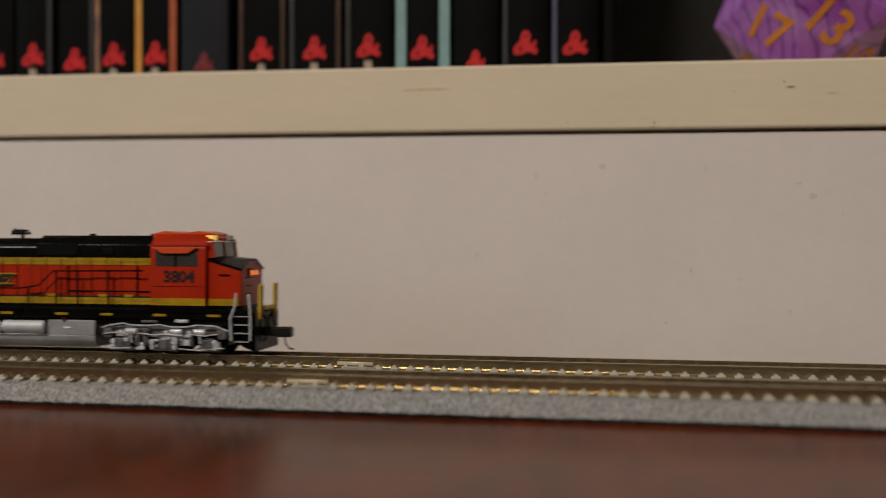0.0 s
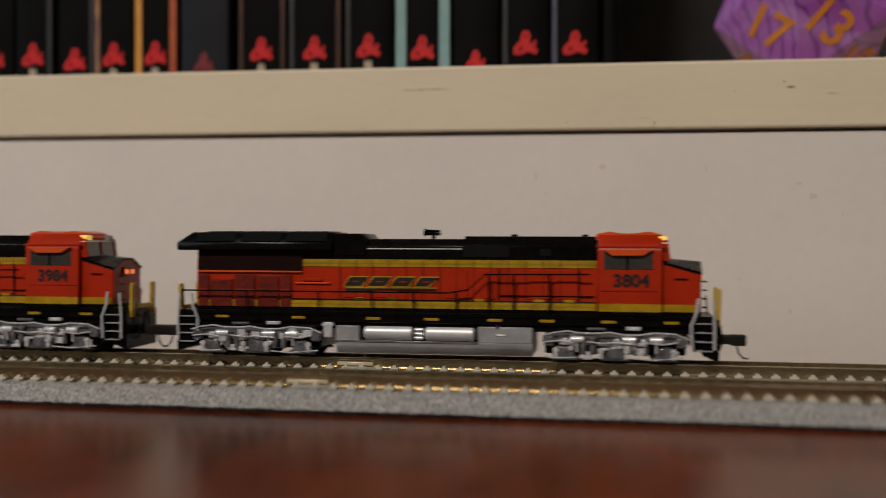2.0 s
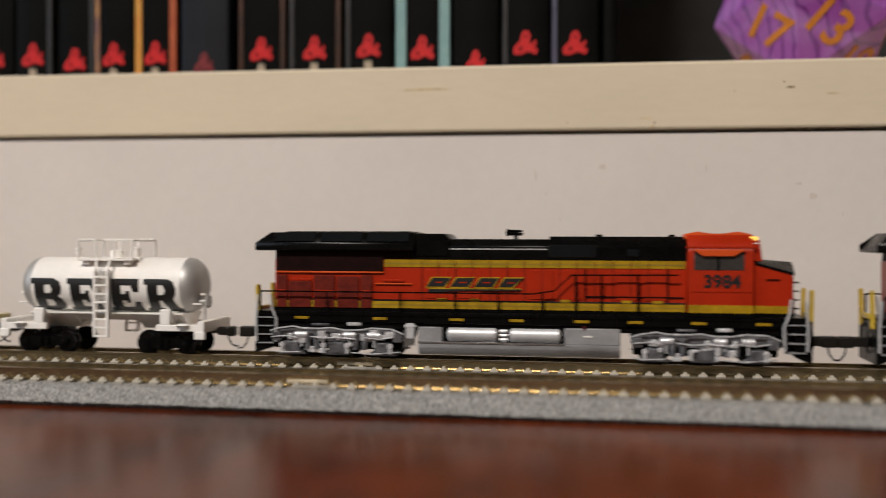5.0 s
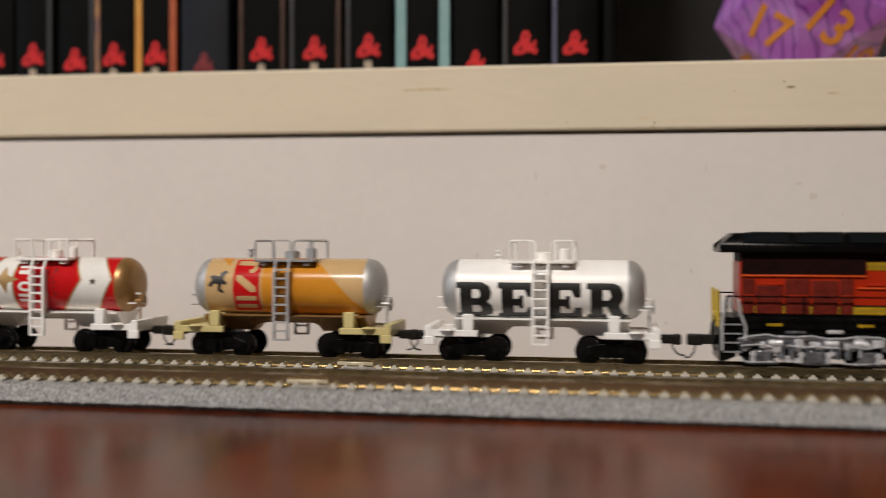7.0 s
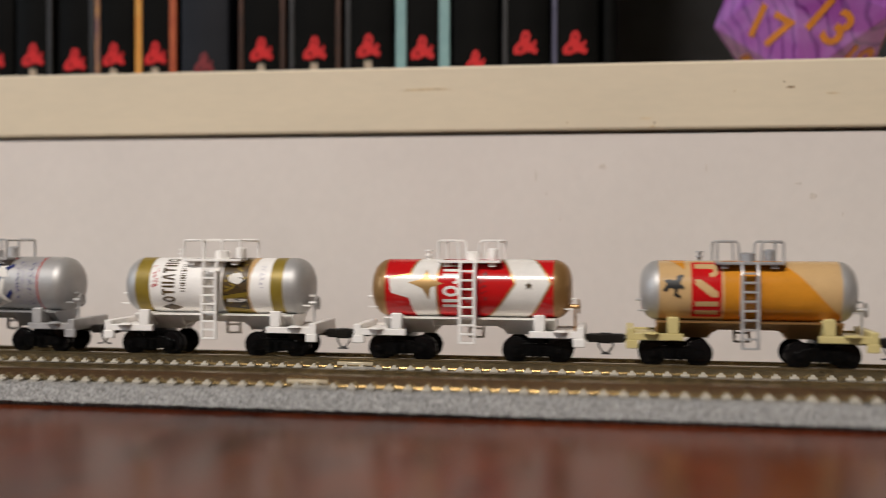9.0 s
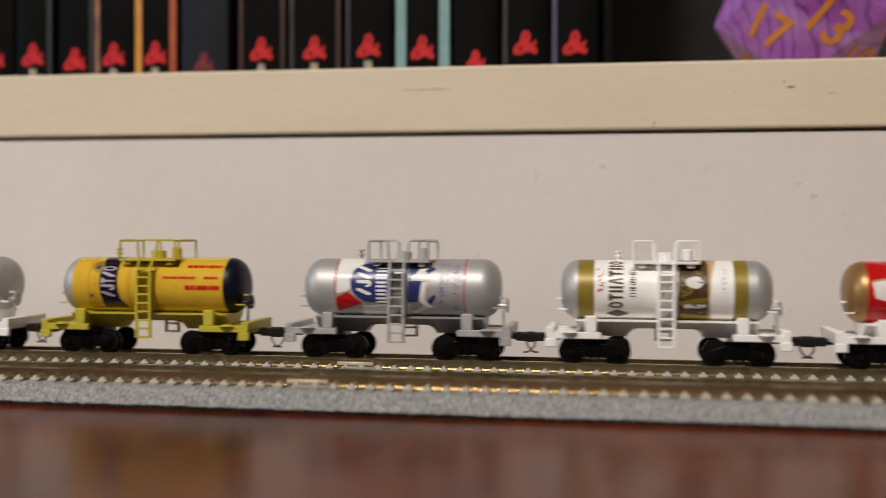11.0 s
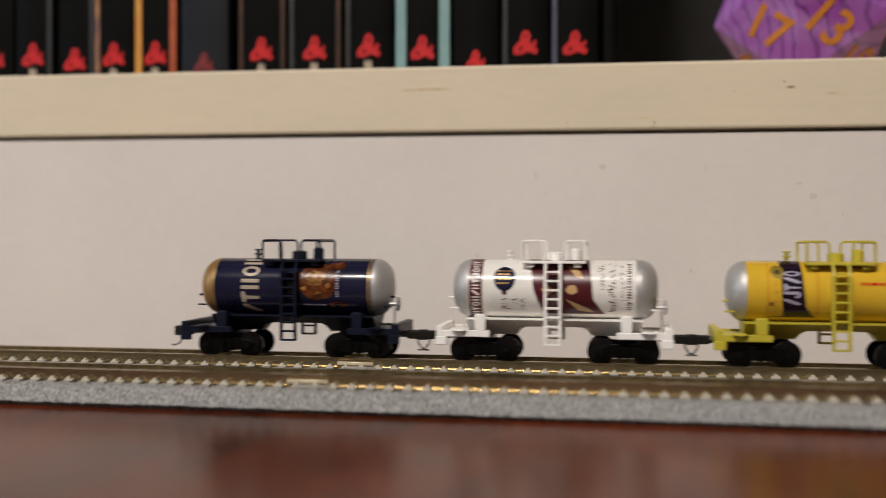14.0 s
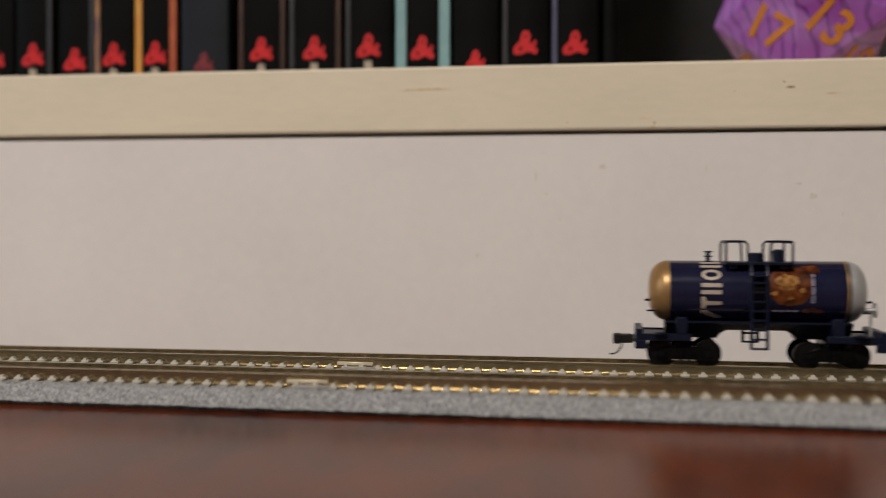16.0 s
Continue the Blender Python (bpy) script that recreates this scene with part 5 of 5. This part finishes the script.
        rail = part("end_railing", box(B(), x + s * 1.0 - 0.4, x + s * 1.0 + 0.4, -4.0, 4.0, 11.2, 12.4, 0.2), M["rail_yellow"], lo, "yellow end railing")
        for y in (-6.4, -4.6, 4.6, 6.4):
            part("rail_post", tube(B(), [(x + s * 0.9, y, 9.2), (x + s * 1.1, y, 17.6)], 0.38, 6), M["rail_yellow"], rail)
        for z in (13.4, 17.6):
            for q in (-1, 1):
                part("rail_bar", tube(B(), [(x + s * 1.1, q * 6.4, z), (x + s * 1.1, q * 4.6, z)], 0.33, 6), M["rail_yellow"], rail)
        if s > 0:
            part("rail_plate", box(B(), x + s * 1.0 - 0.25, x + s * 1.0 + 0.25, -6.4, -4.6, 11.0, 17.6), M["rail_yellow"], rail)
        bm = B()
        cx = x + s * 3.2
        box(bm, cx - 2.6, cx + 2.6, -1.5, 1.5, 4.6, 6.8, 0.3)
        box(bm, cx + s * 2.6 - 1.9, cx + s * 2.6 + 1.9, -1.9, 1.1, 4.3, 6.9, 0.35)
        tube(bm, [(cx + s * 2.4, -0.4, 4.4), (cx + s * 2.8, -0.6, 2.6), (cx + s * 3.8, -0.8, 1.4), (cx + s * 5.0, -0.9, 1.3)], 0.22, 6)
        part("coupler", bm, M["steel"], lo, "dark knuckle coupler")
    loco_steps(lo, -11.4, 1)
    loco_steps(lo, -134.0, -1)
    # side handrails
    for s in (-1, 1):
        bm = B()
        tube(bm, [(-137.8, s * 9.0, 16.4), (-69.5, s * 9.0, 16.4), (-64.5, s * 9.0, 17.2), (-60.4, s * 9.0, 20.9), (-35.5, s * 9.0, 21.1)], 0.19, 6)
        rail = part("handrail", bm, M["black"], lo, "thin black handrail")
        for x, h in ((-137.6, 16.4), (-120.5, 16.4), (-102, 16.4), (-88.5, 16.4), (-78.0, 16.4), (-67.4, 16.6), (-59.5, 21.0), (-53.5, 21.0), (-45.0, 21.1)):
            part("handrail_post", tube(B(), [(x, s * 9.0, 10.6), (x, s * 9.0, h)], 0.26, 6), M["black"], rail)
    # fuel tank with air reservoirs
    bm = B()
    prism(bm, [(-8.6, 4.6), (-8.6, 3.2), (-7.2, 1.4), (7.2, 1.4), (8.6, 3.2), (8.6, 4.6)], -97.6, -49.0, 0.2, "x")
    ft = part("fuel_tank", bm, M["grey"], lo, "grey fuel tank between the trucks")
    part("tank_box", box(B(), -62.2, -49.0, -8.6, 8.6, 4.4, 8.4, 0.25), M["grey"], ft)
    part("tank_box", box(B(), -97.6, -91.6, -8.6, 8.6, 4.4, 8.2, 0.25), M["grey"], ft)
    part("tank_core", box(B(), -92.0, -62.0, -5.4, 5.4, 4.4, 8.6, 0.1), M["black"], ft)
    part("tank_ledge", box(B(), -97.7, -62.0, -8.9, 8.9, 4.3, 4.75, 0.1), M["silver"], ft)
    for s in (-1, 1):
        for a, b in ((-90.4, -78.2), (-75.2, -63.0)):
            tube_bm = tube(B(), [(a, s * 7.6, 6.5), (a + 0.5, s * 7.6, 6.5), (b - 0.5, s * 7.6, 6.5), (b, s * 7.6, 6.5)], [1.3, 1.75, 1.75, 1.3], 20)
            part("air_reservoir", tube_bm, M["satin"], ft, "bright silver air reservoir")
        bm = B()
        for z in (5.4, 6.4, 7.4):
            tube(bm, [(-77.6, s * 8.2, z), (-75.8, s * 8.2, z)], 0.45, 8)
        part("pipe_joint", bm, M["satin"], ft)
        bm = box(B(), -100.6, -98.4, *sorted((s * 7.4, s * 9.0)), 5.2, 9.0, 0.2)
        box(bm, -101.0, -98.0, *sorted((s * 7.2, s * 9.1)), 8.0, 8.6, 0.1)
        part("filter_pot", bm, M["satin"], ft)
        part("filler_cap", tube(B(), [(-57.5, s * 8.4, 8.6), (-57.5, s * 9.0, 8.6)], 0.45, 10), M["maroon"], ft, "dark red filler cap")
        part("gauge", box(B(), -57.6, -55.6, *sorted((s * 8.5, s * 8.75)), 6.3, 6.7), M["white_print"], ft, "small white plate")
    loco_truck(lo, -118.0)
    loco_truck(lo, -29.6)
    # roof details
    bm = B()
    tube(bm, [(-74.6, 0, 28.8), (-74.6, 0, 30.6)], 0.5, 8)
    box(bm, -76.2, -73.0, -1.4, 1.4, 30.2, 30.7, 0.1)
    for y, z in ((-1.1, 30.7), (1.1, 30.7), (0, 31.3)):
        tube(bm, [(-76.9, y, z), (-76.4, y, z), (-72.9, y, z)], [0.7, 0.4, 0.25], 10)
    part("horn", bm, M["black"], lo, "black three-chime air horn")
    bm = B()
    box(bm, -66.2, -54.6, -7.2, 7.2, 24.9, 28.0, 0.2)
    box(bm, -47.4, -44.6, -7.2, 7.2, 25.2, 27.0, 0.2)
    part("roof_hatch", bm, M["glass"], lo, "glossy black side hatch")
    # Pale silver bars stand for the highlight along the roof's edge.
    for s in (-1, 1):
        part("roof_edge_glint", tube(B(), [(-90.0, s * 7.05, 26.9), (-66.4, s * 7.05, 26.9)], 0.16, 6), M["satin"], lo, "highlight on the roof edge, made as a thin pale bar")
    for x in (-54.2, -36.8):
        part("lifting_eye", box(B(), x - 0.8, x + 0.8, -0.5, 0.5, 29.9, 30.5, 0.1), M["black"], lo)
    return lo


def shorten(loco, k, about):
    """Draws a locomotive's parts together along its length."""
    for ob in loco.children_recursive:
        ob.location.x = (about + (ob.location.x * 1000 - about) * k) * 0.001 if ob.name.startswith("wheelset") else ob.location.x
        if ob.type == "MESH" and not ob.name.startswith("wheelset"):
            for v in ob.data.vertices:
                v.co.x = (about + (v.co.x * 1000 - about) * k) * 0.001
    for i, (w, x, r) in enumerate(WHEELS):
        if w.parent.parent == loco:
            WHEELS[i] = (w, about + (x - about) * k, r)
    return loco


LOCOS = [(shorten(locomotive(362.7, "3804", "orange and black model diesel locomotive with yellow stripes and lit headlights"), 0.988, -74.6), 362.7),
         (shorten(locomotive(217.1, "3984", "orange and black model diesel locomotive coupled behind another"), 0.988, -74.6), 217.1)]


# ---- what moves ----
def run(t):
    """How far the train has come, in millimetres, from its place at 8 s."""
    u = (t - 8) / 8
    return 8 * (55.882 * u + 0.0013 * u ** 2 - 0.431 * u ** 3 + 0.66 * u ** 4 + 0.3005 * u ** 5 - 0.5155 * u ** 6)


def motions():
    for ob, x in CARS + LOCOS:
        walk(ob, [(t, pose((x + run(t)) * 0.001, 0, RAIL * 0.001)) for t in range(17)])
    steps = [k / 15 for k in range(241)]
    for ob, x, r in WHEELS:
        walk(ob, [(t, pose(x * 0.001, 0, r * 0.001, 0, math.degrees(run(t) / r), 0)) for t in steps])


motions()
